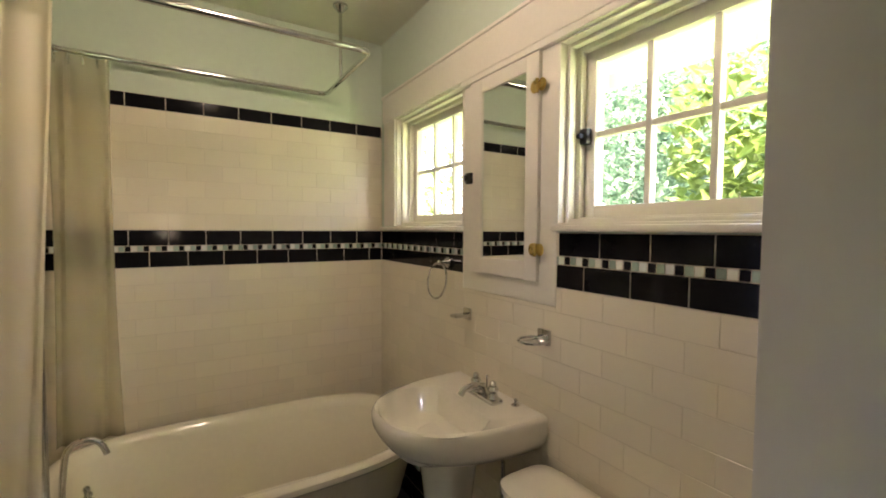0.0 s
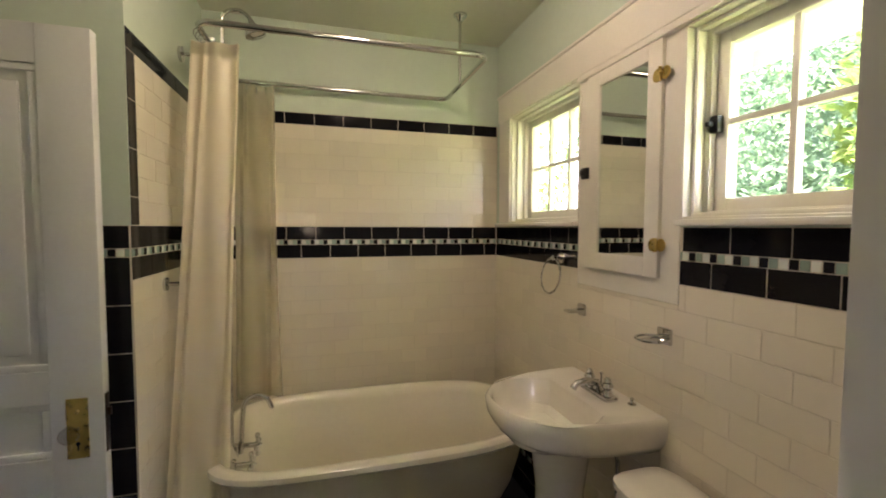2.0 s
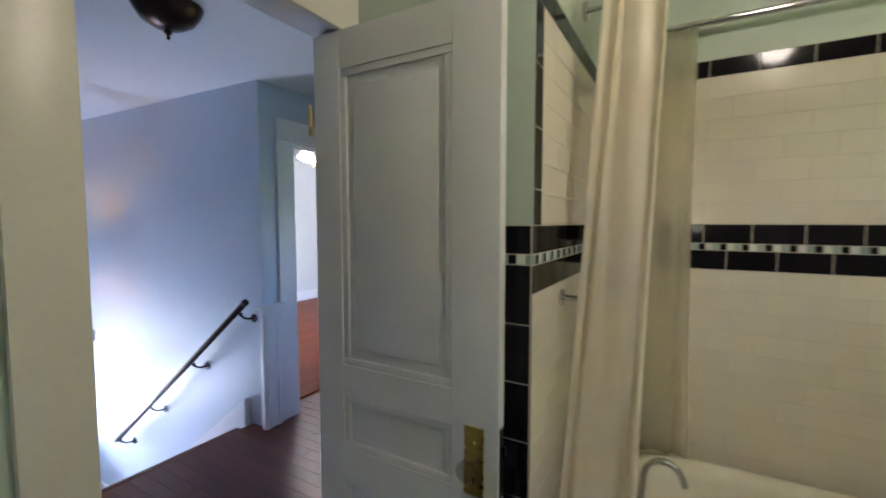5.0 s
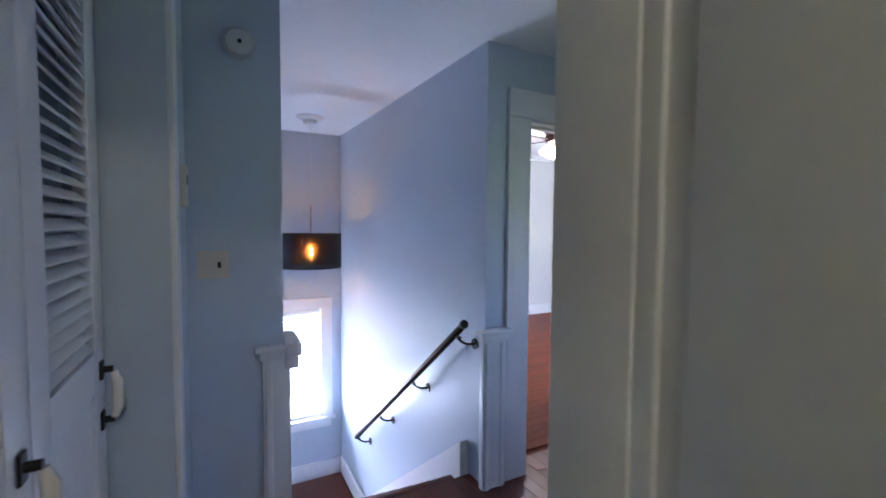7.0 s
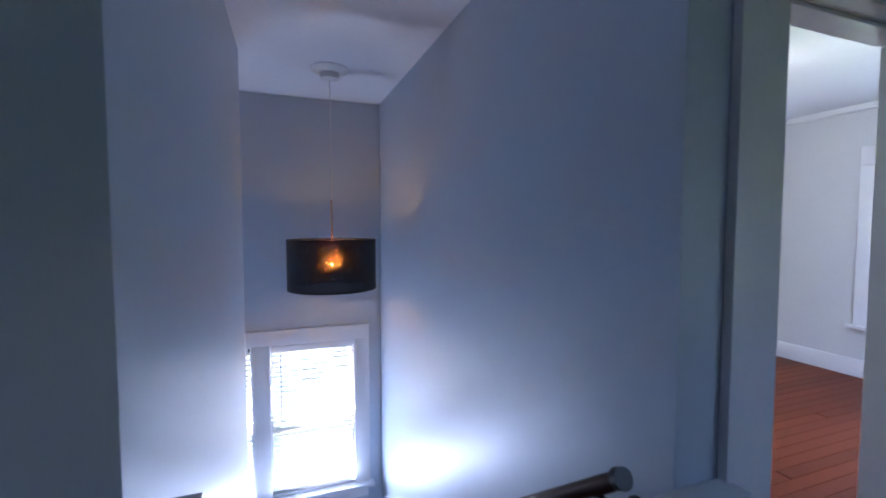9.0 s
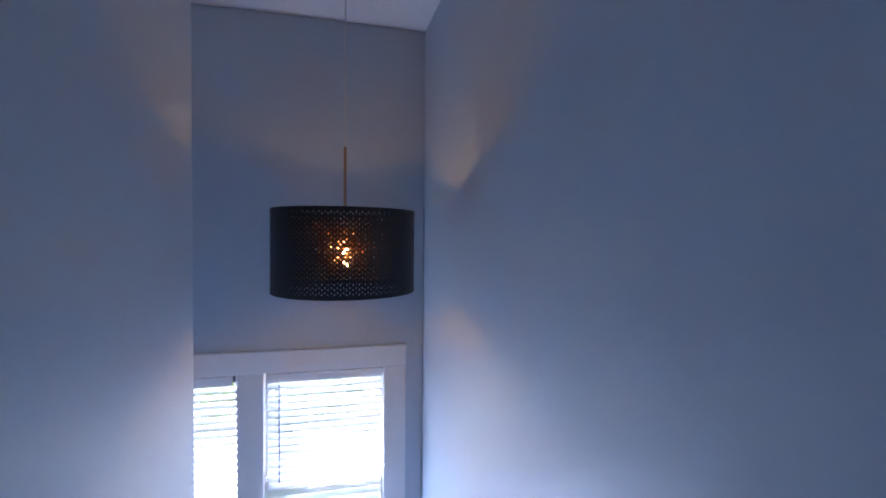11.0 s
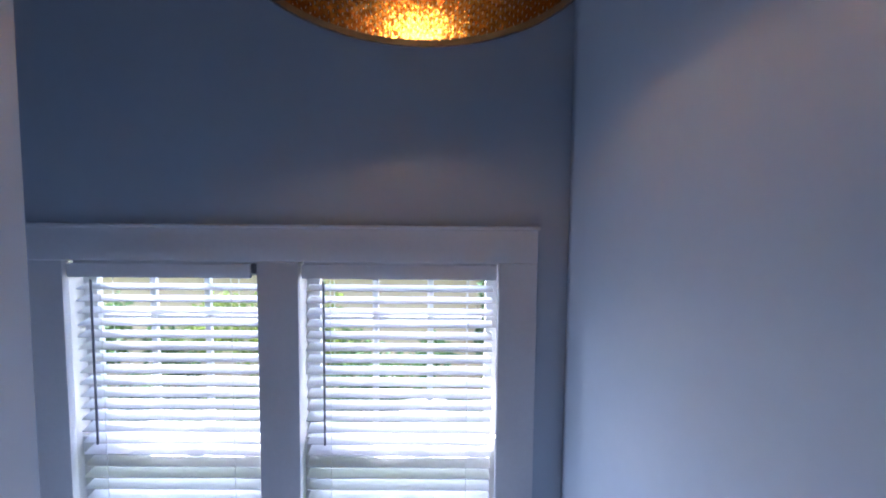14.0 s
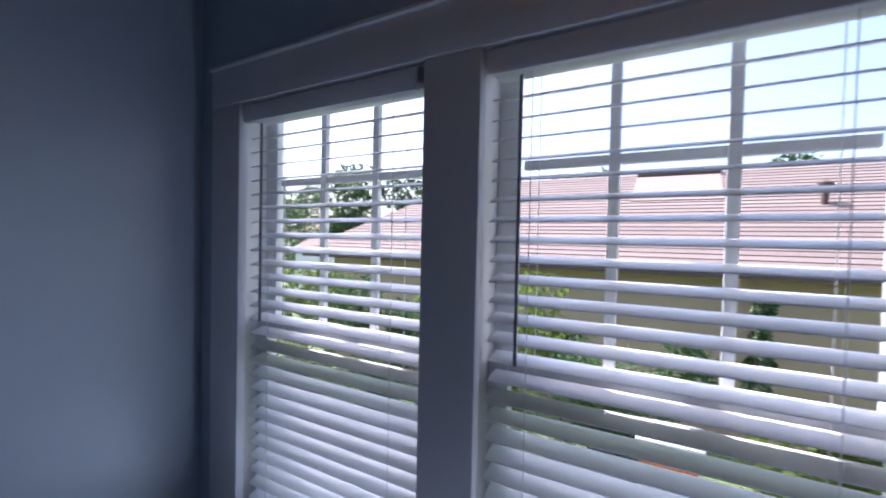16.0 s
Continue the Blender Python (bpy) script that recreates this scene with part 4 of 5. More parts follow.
lathe(bm, [(0.012, 0.325), (0.02, 0.335), (0.036, 0.35), (0.036, 0.36)], c=(hx, 0.07, 0))
part("ceiling_brace", bm, M_CHROME, ringrod)
bm = bmesh.new()
cyl(bm, (-hx, 0.01, 0.0), (-0.708, 0.01, -0.005), 0.008)
cyl(bm, (-0.712, 0.01, -0.005), (-0.70, 0.01, -0.005), 0.032)
part("wall_brace", bm, M_CHROME, ringrod)
bm = bmesh.new()
cyl(bm, (-hx, -0.10, -0.035), (-hx, -0.10, 0.03), 0.018)
cyl(bm, (-hx - 0.005, -0.13, 0.0), (-hx + 0.005, -0.06, 0.0), 0.02)
part("riser_clamp", bm, M_CHROME, ringrod)


def curtain(name, top, bottom, w0, w1, d0, d1, folds, material, label, ang=0.0):
    """Gathered curtain: a folded sheet that widens downwards."""
    bm = bmesh.new()
    n, m = folds * 10, 26
    grid = []
    for j in range(m + 1):
        f = j / m
        row = []
        for i in range(n + 1):
            u = i / n - 0.5
            ph = 2 * math.pi * folds * (u + 0.5)
            w, d = w0 + (w1 - w0) * f ** 0.8, d0 + (d1 - d0) * f
            x = u * w + 0.012 * math.sin(ph * 0.5 + 3 * f)
            y = 0.5 * d * math.sin(ph + 0.8 * math.sin(2.2 * f + folds)) * (0.75 + 0.25 * math.sin(ph * 0.37 + 1))
            c, s = math.cos(ang), math.sin(ang)
            p = Vector(top).lerp(Vector(bottom), f)
            row.append(bm.verts.new((p.x + c * x - s * y, p.y + s * x + c * y, p.z)))
        grid.append(row)
    for j in range(m):
        for i in range(n):
            bm.faces.new((grid[j][i], grid[j][i + 1], grid[j + 1][i + 1], grid[j + 1][i]))
    o = thing(name, bottom, label, "shower curtain")
    bmesh.ops.transform(bm, matrix=Matrix.Translation(Vector(bottom)).inverted(), verts=bm.verts)
    c = part("sheet", bm, material, o)
    md = c.modifiers.new("thickness", "SOLIDIFY")
    md.thickness = 0.0012
    return o


cu = curtain("shower_curtain", (-0.485, 1.74, 2.155), (-0.555, 1.565, 0.08), 0.17, 0.235, 0.02, 0.034, 3, M_VINYL, "ivory vinyl shower curtain gathered at the end of the rod", 0.0)
for k in range(5):
    bm = bmesh.new()
    tube(bm, [(0.025 + 0.02 * math.cos(a), 0.13 + 0.03 * k, 2.085 + 0.022 * math.sin(a)) for a in np.linspace(0, 2 * math.pi, 12, endpoint=False)], 0.0018, n=6, closed=True)
    part("hook", bm, M_CHROME, cu)
cl = curtain("shower_curtain_liner", (-0.425, 2.235, 2.155), (-0.42, 2.25, 0.536), 0.2, 0.23, 0.03, 0.03, 3, M_CLEAR, "yellowed clear vinyl liner gathered at the tub wall", 0.1)
for k in range(4):
    bm = bmesh.new()
    tube(bm, [(-0.075 + 0.045 * k, -0.04 + 0.017 * math.cos(a), 1.594 + 0.022 * math.sin(a)) for a in np.linspace(0, 2 * math.pi, 12, endpoint=False)], 0.0018, n=6, closed=True)
    part("hook", bm, M_CHROME, cl)

bar = thing("towel_bar", (-0.668, 1.70, 1.22), "chrome towel bar on the tiled wing wall", "towel bar")
for y in (0.0, 0.52):
    bm = bmesh.new()
    cyl(bm, (-0.001, y, 0), (0.008, y, 0), 0.026)
    cyl(bm, (0.008, y, 0), (0.07, y, 0), 0.009)
    part("post", bm, M_CHROME, bar)
bm = bmesh.new()
cyl(bm, (0.06, -0.015, 0), (0.06, 0.535, 0), 0.008)
part("bar", bm, M_CHROME, bar)

# ---- basin ----
sink = thing("pedestal_sink", (0.95, 1.205, 0.0), "white porcelain pedestal sink with a rounded front", "sink")


def dee(w, d, z, n=40, back=0.0):
    """D outline, flat at the wall; x runs from the wall into the room."""
    out = []
    for k in range(n):
        a = -math.pi / 2 + math.pi * k / (n - 1)
        c, s = math.cos(a), math.sin(a)
        out.append((-back - d * abs(c) ** 0.86, w * math.copysign(abs(s) ** 0.74, s), z))
    return out


bm = bmesh.new()
loft(bm, [dee(0.12, 0.258, 0.665), dee(0.19, 0.344, 0.7), dee(0.235, 0.417, 0.718), dee(0.256, 0.464, 0.748), dee(0.267, 0.483, 0.785), dee(0.269, 0.487, 0.822), dee(0.263, 0.481, 0.833)], True, False)
vs = dee(0.263, 0.481, 0.833)
rings = [vs, [(x * 0.985 - 0.002, y * 0.975, 0.838) for x, y, z in vs]]


def bowl(r, z, cx=-0.285):
    out = []
    for k in range(40):
        v = Vector((vs[k][0] + 0.24, vs[k][1], 0))
        a = math.atan2(v.y, v.x)
        out.append((cx + r * 0.178 * math.cos(a), r * 0.222 * math.sin(a), z))
    return out


loft(bm, rings + [bowl(1.05, 0.834), bowl(1.0, 0.826), bowl(0.95, 0.785), bowl(0.86, 0.735), bowl(0.6, 0.698, -0.31), bowl(0.12, 0.688, -0.34)], False, True)
bmesh.ops.remove_doubles(bm, verts=bm.verts, dist=0.0004)
part("bowl", bm, M_PORC, sink)
bm = bmesh.new()
loft(bm, [[(-0.22 + rx * math.cos(2 * math.pi * k / 28), ry * math.sin(2 * math.pi * k / 28), z) for k in range(28)] for rx, ry, z in ((0.13, 0.12, 0.0), (0.12, 0.11, 0.05), (0.085, 0.085, 0.2), (0.085, 0.09, 0.5), (0.1, 0.105, 0.62), (0.12, 0.125, 0.715))])
part("pedestal", bm, M_PORC, sink)
bm = bmesh.new()
lathe(bm, [(0.004, 0.0), (0.028, 0.0), (0.03, 0.004), (0.02, 0.006), (0.018, 0.002), (0.004, 0.002)], c=(-0.34, 0, 0.689), n=20)
part("drain", bm, M_CHROME, sink)
bm = bmesh.new()
cyl(bm, (-0.05, -0.1, 0.45), (-0.05, -0.1, 0.62), 0.008)
cyl(bm, (-0.02, -0.1, 0.45), (-0.07, -0.1, 0.45), 0.012)
cyl(bm, (-0.05, -0.1, 0.62), (-0.08, -0.09, 0.69), 0.006)
part("supply_pipe", bm, M_CHROME, sink)
sf = thing("sink_faucet", (0.865, 1.175, 0.836), "chrome centreset basin faucet with two ball topped handles", "faucet")
bm = bmesh.new()
box(bm, -0.026, 0.026, -0.08, 0.08, 0.0, 0.018, bev=0.008)
part("base", bm, M_CHROME, sf)
for s in (-1, 1):
    bm = bmesh.new()
    lathe(bm, [(0.021, 0.016), (0.016, 0.03), (0.011, 0.036), (0.017, 0.042), (0.02, 0.05), (0.015, 0.06), (0.006, 0.063)], c=(0, s * 0.052, 0), n=16)
    bmesh.ops.create_icosphere(bm, subdivisions=2, radius=0.0125, matrix=Matrix.Translation((0, s * 0.052, 0.068)))
    part("knob_handle", bm, M_CHROME, sf)
bm = bmesh.new()
tube(bm, [(0.0, 0, 0.015), (-0.01, 0, 0.045), (-0.05, 0, 0.055), (-0.09, 0, 0.048), (-0.105, 0, 0.03)], [0.017, 0.016, 0.013, 0.012, 0.012], n=12)
part("spout", bm, M_CHROME, sf)
bm = bmesh.new()
cyl(bm, (0.012, 0, 0.018), (0.012, 0, 0.075), 0.003, n=8)
lathe(bm, [(0.003, 0.0), (0.007, 0.005), (0.003, 0.012)], c=(0.012, 0, 0.072), n=10)
part("lift_rod", bm, M_CHROME, sf)
cap = thing("chrome_stopper", (0.915, 1.06, 0.838), "small chrome stopper on the basin edge", "stopper")
bm = bmesh.new()
lathe(bm, [(0.013, 0.0), (0.015, 0.004), (0.006, 0.008), (0.004, 0.016), (0.008, 0.02), (0.003, 0.026)], n=14)
part("stopper_body", bm, M_CHROME, cap)

# ---- toilet ----
wc = thing("toilet", (0.82, 0.68, 0.0), "white porcelain toilet with a closed lid beside the sink", "toilet")
bm = bmesh.new()
box(bm, -0.09, 0.10, -0.235, 0.235, 0.36, 0.675, bev=0.03)
part("tank", bm, M_PORC, wc)
bm = bmesh.new()
loft(bm, [[((0.11 + i) * math.copysign(abs(math.cos(2 * math.pi * k / 40)) ** 0.45, math.cos(2 * math.pi * k / 40)) - 0.002, (0.25 + i) * math.copysign(abs(math.sin(2 * math.pi * k / 40)) ** 0.35, math.sin(2 * math.pi * k / 40)), z) for k in range(40)] for i, z in ((-0.012, 0.674), (0.0, 0.682), (0.0, 0.70), (-0.012, 0.71), (-0.06, 0.713))])
part("tank_lid", bm, M_PORC, wc)
bm = bmesh.new()
loft(bm, [[(-0.2 - dx + rx * math.cos(2 * math.pi * k / 32), ry * math.sin(2 * math.pi * k / 32), z) for k in range(32)] for dx, rx, ry, z in ((0.0, 0.2, 0.11, 0.0), (0.0, 0.18, 0.1, 0.08), (0.02, 0.2, 0.13, 0.22), (0.06, 0.24, 0.18, 0.36), (0.06, 0.245, 0.185, 0.385))])
part("bowl", bm, M_PORC, wc)
bm = bmesh.new()
loft(bm, [[(-0.27 + rx * math.cos(2 * math.pi * k / 32), ry * math.sin(2 * math.pi * k / 32), z) for k in range(32)] for rx, ry, z in ((0.24, 0.18, 0.388), (0.25, 0.19, 0.395), (0.25, 0.19, 0.415), (0.23, 0.17, 0.425))])
part("seat_lid", bm, M_WPLAST, wc)

# ---- small fittings on the tiled wall ----
tr = thing("towel_ring", (0.949, 1.56, 1.305), "chrome towel ring below the small window", "towel ring")
bm = bmesh.new()
cyl(bm, (0.0, 0, 0), (-0.008, 0, 0), 0.026)
cyl(bm, (-0.008, 0, 0), (-0.05, 0, 0), 0.01)
lathe(bm, [(0.004, -0.012), (0.013, 0.0), (0.004, 0.012)], c=(-0.05, 0, 0), n=12)
part("mount", bm, M_CHROME, tr)
bm = bmesh.new()
tube(bm, [(-0.05 - 0.012 * (1 - math.cos(a)), 0.0 + 0.078 * math.sin(a), -0.08 + 0.078 * math.cos(a)) for a in np.linspace(0, 2 * math.pi, 36, endpoint=False)], 0.0045, n=8, closed=True)
part("ring", bm, M_CHROME, tr)
hk = thing("toothbrush_holder", (0.949, 1.40, 1.10), "chrome toothbrush holder bracket on ivory tiles", "bracket")
bm = bmesh.new()
box(bm, -0.012, 0.0, -0.025, 0.025, -0.025, 0.025, bev=0.005)
part("mount", bm, M_CHROME, hk)
bm = bmesh.new()
box(bm, -0.085, -0.012, -0.03, 0.012, -0.008, 0.004, bev=0.003)
part("arm", bm, M_CHROME, hk)
sd = thing("soap_dish", (0.949, 0.955, 1.10), "chrome wire soap dish bracket on ivory tiles", "soap dish")
bm = bmesh.new()
box(bm, -0.014, 0.0, -0.026, 0.026, -0.026, 0.026, bev=0.005)
part("mount", bm, M_CHROME, sd)
bm = bmesh.new()
tube(bm, [(-0.055 + 0.048 * math.cos(a), 0.045 * math.sin(a), -0.005) for a in np.linspace(0, 2 * math.pi, 28, endpoint=False)], 0.005, n=8, closed=True)
for k in (-1, 0, 1):
    cyl(bm, (-0.1, 0.018 * k, -0.008), (-0.012, 0.018 * k, -0.008), 0.003, n=6)
part("wire_tray", bm, M_CHROME, sd)
gl = thing("ceiling_light", (0.08, 1.05, 2.54), "round frosted glass ceiling light, lit", "ceiling light")
bm = bmesh.new()
lathe(bm, [(0.085, -0.03), (0.095, -0.02), (0.095, 0.0)])
part("base", bm, M_BRASS, gl)
bm = bmesh.new()
lathe(bm, [(0.01, -0.14), (0.05, -0.13), (0.08, -0.10), (0.09, -0.065), (0.08, -0.03)])
part("globe", bm, M_GLOBE, gl)

# ---- hall fittings ----
lou = thing("closet_door", (-2.266, 0.745, 0.01), "white painted louvred closet door, closed", "door")
bm = bmesh.new()
WL = 0.455
for q in ((0, 0.085, 0, 0.03, 0, 2.03), (WL - 0.085, WL, 0, 0.03, 0, 2.03), (0.085, WL - 0.085, 0.0004, 0.0296, 1.94, 2.03), (0.085, WL - 0.085, 0.0004, 0.0296, 1.03, 1.12), (0.085, WL - 0.085, 0.0004, 0.0296, 0, 0.16)):
    box(bm, *q, bev=0.003)
part("stiles_and_rails", bm, M_TRIM, lou)
bm = bmesh.new()
box(bm, 0.085, WL - 0.085, 0.01, 0.02, 0.16, 1.03)
part("lower_panel", bm, M_TRIM, lou)
bm = bmesh.new()
box(bm, 0.0, WL - 0.17, -0.016, 0.016, -0.003, 0.003, bev=0.002)
lm = mesh_of("louvre_slat", bm, M_TRIM)
z = 1.14
while z < 1.93:
    s = new("louvre_slat", lm)
    s.parent, s.location, s.rotation_euler = lou, (0.085, 0.015, z), (radians(-42), 0, 0)
    z += 0.03
for z in (1.07, 0.95):
    bm = bmesh.new()
    box(bm, 0.03, 0.056, 0.03, 0.036, z - 0.022, z + 0.022, bev=0.002)
    cyl(bm, (0.043, 0.036, z), (0.043, 0.055, z), 0.008)
    part("pull_mount", bm, M_IRON, lou, "black pull mount")
bm = bmesh.new()
tube(bm, [(0.043, 0.055, 1.065), (0.043, 0.062, 1.04), (0.043, 0.062, 0.98), (0.043, 0.055, 0.955)], [0.008, 0.012, 0.012, 0.008])
part("pull_grip", bm, M_PORC, lou, "white porcelain pull grip")
copy_thing(lou, pose(-1.806, 0.745, 0.01))
ths = thing("thermostat", (-2.54, 0.914, 1.545), "almond plastic wall thermostat", "thermostat")
bm = bmesh.new()
box(bm, -0.04, 0.04, 0.0, 0.028, -0.062, 0.062, bev=0.006)
part("case", bm, M_PLASTIC, ths)
bm = bmesh.new()
box(bm, -0.02, 0.02, 0.028, 0.0295, 0.005, 0.035, bev=0.0006)
part("display", bm, M_DGLASS, ths)
hs = thing("light_switch", (-2.95, 1.005, 1.263), "almond double switch plate on the hall wall", "switch")
bm = bmesh.new()
box(bm, 0, 0.006, -0.058, 0.058, -0.057, 0.057, bev=0.002)
part("plate", bm, M_PLASTIC, hs)
for s, m in ((-1, M_PLASTIC), (1, M_IRON)):
    bm = bmesh.new()
    box(bm, 0.006, 0.017, s * 0.023 - 0.006, s * 0.023 + 0.006, -0.012, 0.012, bev=0.002)
    part("toggle", bm, m, hs)
sm = thing("smoke_detector", (-2.95, 1.115, 2.17), "round white smoke detector high on the hall wall", "smoke detector")
bm = bmesh.new()
lathe(bm, [(0.062, 0.0), (0.062, 0.018), (0.05, 0.034), (0.02, 0.038)], m=Matrix.Rotation(math.pi / 2, 4, "Y"))
part("case", bm, M_WPLAST, sm)
bm = bmesh.new()
lathe(bm, [(0.004, 0.038), (0.009, 0.038), (0.009, 0.041), (0.004, 0.042)], m=Matrix.Rotation(math.pi / 2, 4, "Y"), n=12)
part("test_button", bm, M_IRON, sm)
fl = thing("ceiling_light", (-2.36, 1.47, 2.405), "dark bronze bowl ceiling light with a finial, unlit", "ceiling light")
bm = bmesh.new()
lathe(bm, [(0.015, -0.105), (0.06, -0.095), (0.105, -0.068), (0.13, -0.03), (0.138, -0.012), (0.142, 0.0)], n=40)
part("bowl", bm, M_BRONZE, fl)
bm = bmesh.new()
lathe(bm, [(0.002, -0.15), (0.009, -0.142), (0.005, -0.13), (0.016, -0.122), (0.016, -0.11)], n=14)
part("finial", bm, M_BRONZE, fl)
sp = thing("strike_plate", (-2.95, 3.3165, 0.97), "brass strike plate on the bedroom door jamb", "strike plate")
bm = bmesh.new()
box(bm, -0.014, 0.014, -0.0165, -0.0142, -0.045, 0.045, bev=0.0006)
part("plate", bm, M_BRASS, sp)
for z in (-0.02, 0.02):
    bm = bmesh.new()
    box(bm, -0.008, 0.008, -0.0175, -0.0166, z - 0.01, z + 0.01)
    part("latch_hole", bm, M_IRON, sp)

# ---- bedroom ----
fan = thing("ceiling_fan", (-4.78, 4.55, 2.6), "bronze hugger ceiling fan with dark blades and three lit glass shades", "ceiling fan")
bm = bmesh.new()
lathe(bm, [(0.06, -0.17), (0.12, -0.16), (0.135, -0.11), (0.12, -0.07), (0.145, -0.03), (0.145, 0.0)])
part("motor_housing", bm, M_BRONZE, fan)
for k in range(5):
    a = 2 * math.pi * k / 5 - 0.25
    bm = bmesh.new()
    box(bm, 0.2, 0.62, -0.065, 0.065, -0.004, 0.004, bev=0.003, m=Matrix.Rotation(radians(-13), 4, "X"))
    box(bm, 0.1, 0.23, -0.02, 0.02, -0.006, 0.002, bev=0.002)
    bmesh.ops.transform(bm, matrix=Matrix.Translation((0, 0, -0.135)) @ Matrix.Rotation(a, 4, "Z"), verts=bm.verts)
    part("blade", bm, M_BRONZE, fan)
for k in range(3):
    a = 2 * math.pi * k / 3 + 0.5
    m = Matrix.Translation((0.1 * math.cos(a), 0.1 * math.sin(a), -0.2)) @ Matrix.Rotation(a, 4, "Z") @ Matrix.Rotation(radians(-28), 4, "Y")
    bm = bmesh.new()
    lathe(bm, [(0.012, 0.03), (0.02, 0.0), (0.02, -0.02)], m=m, n=14)
    ar = part("lamp_arm", bm, M_BRASS, fan)
    bm = bmesh.new()
    lathe(bm, [(0.02, -0.015), (0.045, -0.05), (0.06, -0.09), (0.066, -0.12), (0.03, -0.118)], m=m, n=20)
    part("glass_shade", bm, M_BULB, ar, "lit frosted glass shade")
bm = bmesh.new()
cyl(bm, (0.03, 0.0, -0.17), (0.03, 0.0, -0.40), 0.0015, n=6)
lathe(bm, [(0.003, -0.42), (0.009, -0.41), (0.003, -0.395)], c=(0.03, 0, 0), n=10)
part("pull_chain", bm, M_BRASS, fan)
bw = thing("window_5", (-4.12, 6.7, 0.55), "white painted bedroom window with a blind", "window", kind="structure")
inv = Matrix.Translation(bw.location).inverted()
for n, m, bx in (("casing", M_TRIM, ((-4.64, -4.52, 6.615, 6.639, 0.5, 2.02), (-3.72, -3.6, 6.615, 6.639, 0.5, 2.02), (-4.64, -3.6, 6.612, 6.639, 2.021, 2.2), (-4.68, -3.56, 6.57, 6.639, 0.47, 0.499))),
                 ("sash", M_TRIM, ((-4.519, -4.46, 6.68, 6.71, 0.551, 2.019), (-3.78, -3.721, 6.68, 6.71, 0.551, 2.019), (-4.46, -3.78, 6.68, 6.71, 1.26, 1.31), (-4.46, -3.78, 6.68, 6.71, 1.96, 2.019), (-4.46, -3.78, 6.68, 6.71, 0.551, 0.62)))):
    bm = bmesh.new()
    for q in bx:
        box(bm, *q, bev=0.003)
    bmesh.ops.transform(bm, matrix=inv, verts=bm.verts)
    part(n, bm, m, bw)
bm = bmesh.new()
box(bm, -4.46, -3.78, 6.694, 6.697, 0.62, 1.96)
bmesh.ops.transform(bm, matrix=inv, verts=bm.verts)
part("pane", bm, M_PANE, bw).visible_shadow = False
bb = thing("window_blind", (-4.12, 6.665, 2.0), "white venetian blind over the bedroom window", "blind")
bm = bmesh.new()
box(bm, -0.38, 0.38, -0.02, 0.02, -0.04, 0.0, bev=0.003)
part("headrail", bm, M_SLAT, bb)
bm = bmesh.new()
box(bm, -0.375, 0.375, -0.024, 0.024, -0.001, 0.001)
sl = mesh_of("slat", bm, M_SLAT)
for k in range(32):
    s = new("slat", sl)
    s.parent, s.location, s.rotation_euler = bb, (0, 0, -0.07 - 0.042 * k), (radians(-20), 0, 0)

# ---- outdoors ----
wall("ground", M_GRASS, (-400, 400, -400, 400, -3.5, -3.4), label="lawn that reaches the horizon")


def leaf_mesh(name, n, rx, ry, rz, size, material, seed, lumps=14):
    """A crown of many small folded leaves in uneven clumps."""
    rg = random.Random(seed)
    lump = [(rg.uniform(-0.75, 0.75), rg.uniform(-0.75, 0.75), rg.uniform(-0.75, 0.8), rg.uniform(0.22, 0.42)) for _ in range(lumps)]
    verts, faces = [], []
    for _ in range(n):
        c = rg.choice(lump)
        d = Vector((rg.gauss(0, 1), rg.gauss(0, 1), rg.gauss(0, 1))).normalized() * c[3] * rg.uniform(0.55, 1.1)
        p = Vector(((c[0] + d.x) * rx, (c[1] + d.y) * ry, (c[2] + d.z) * rz))
        q = Euler((rg.uniform(-1.0, 1.0), rg.uniform(-1.0, 1.0), rg.uniform(0, 6.3))).to_matrix()
        s = size * rg.uniform(0.6, 1.3)
        b = len(verts)
        for v in ((-0.5, 0, 0), (0.0, -0.26, 0.05), (0.62, 0, -0.1), (0.0, 0.26, 0.05)):
            verts.append(p + q @ (Vector(v) * s))
        faces += [(b, b + 1, b + 2), (b, b + 2, b + 3)]
    me = bpy.data.meshes.new(name)
    me.from_pydata(verts, [], faces)
    me.materials.append(material)
    return me


def tree(name, x, y, ztop, rx, ry, rz, n, size, material, seed, label, trunk=0.1):
    o = thing(name, (x, y, -3.4), label, "tree" if name == "tree" else "shrub")
    rg = random.Random(seed + 99)
    cz = ztop - rz + 3.4
    bm = bmesh.new()
    tube(bm, [(0, 0, -0.05), (rg.uniform(-0.1, 0.1), rg.uniform(-0.1, 0.1), cz * 0.5), (rg.uniform(-0.2, 0.2), rg.uniform(-0.2, 0.2), cz + rz * 0.5)], [trunk, trunk * 0.7, trunk * 0.25], n=10)
    for _ in range(9):
        a, r = rg.uniform(0, 6.3), rg.uniform(0.4, 0.8)
        z0 = cz + rz * rg.uniform(-0.9, 0.1)
        tube(bm, [(0, 0, z0), (rx * r * 0.5 * math.cos(a), ry * r * 0.5 * math.sin(a), z0 + rz * 0.3), (rx * r * math.cos(a), ry * r * math.sin(a), z0 + rz * 0.55)], [trunk * 0.4, trunk * 0.25, trunk * 0.08], n=7)
    part("trunk", bm, M_BARK, o)
    c = new("crown", leaf_mesh("crown", n, rx, ry, rz, size, material, seed))
    c.parent, c.location = o, (0, 0, cz)
    return o


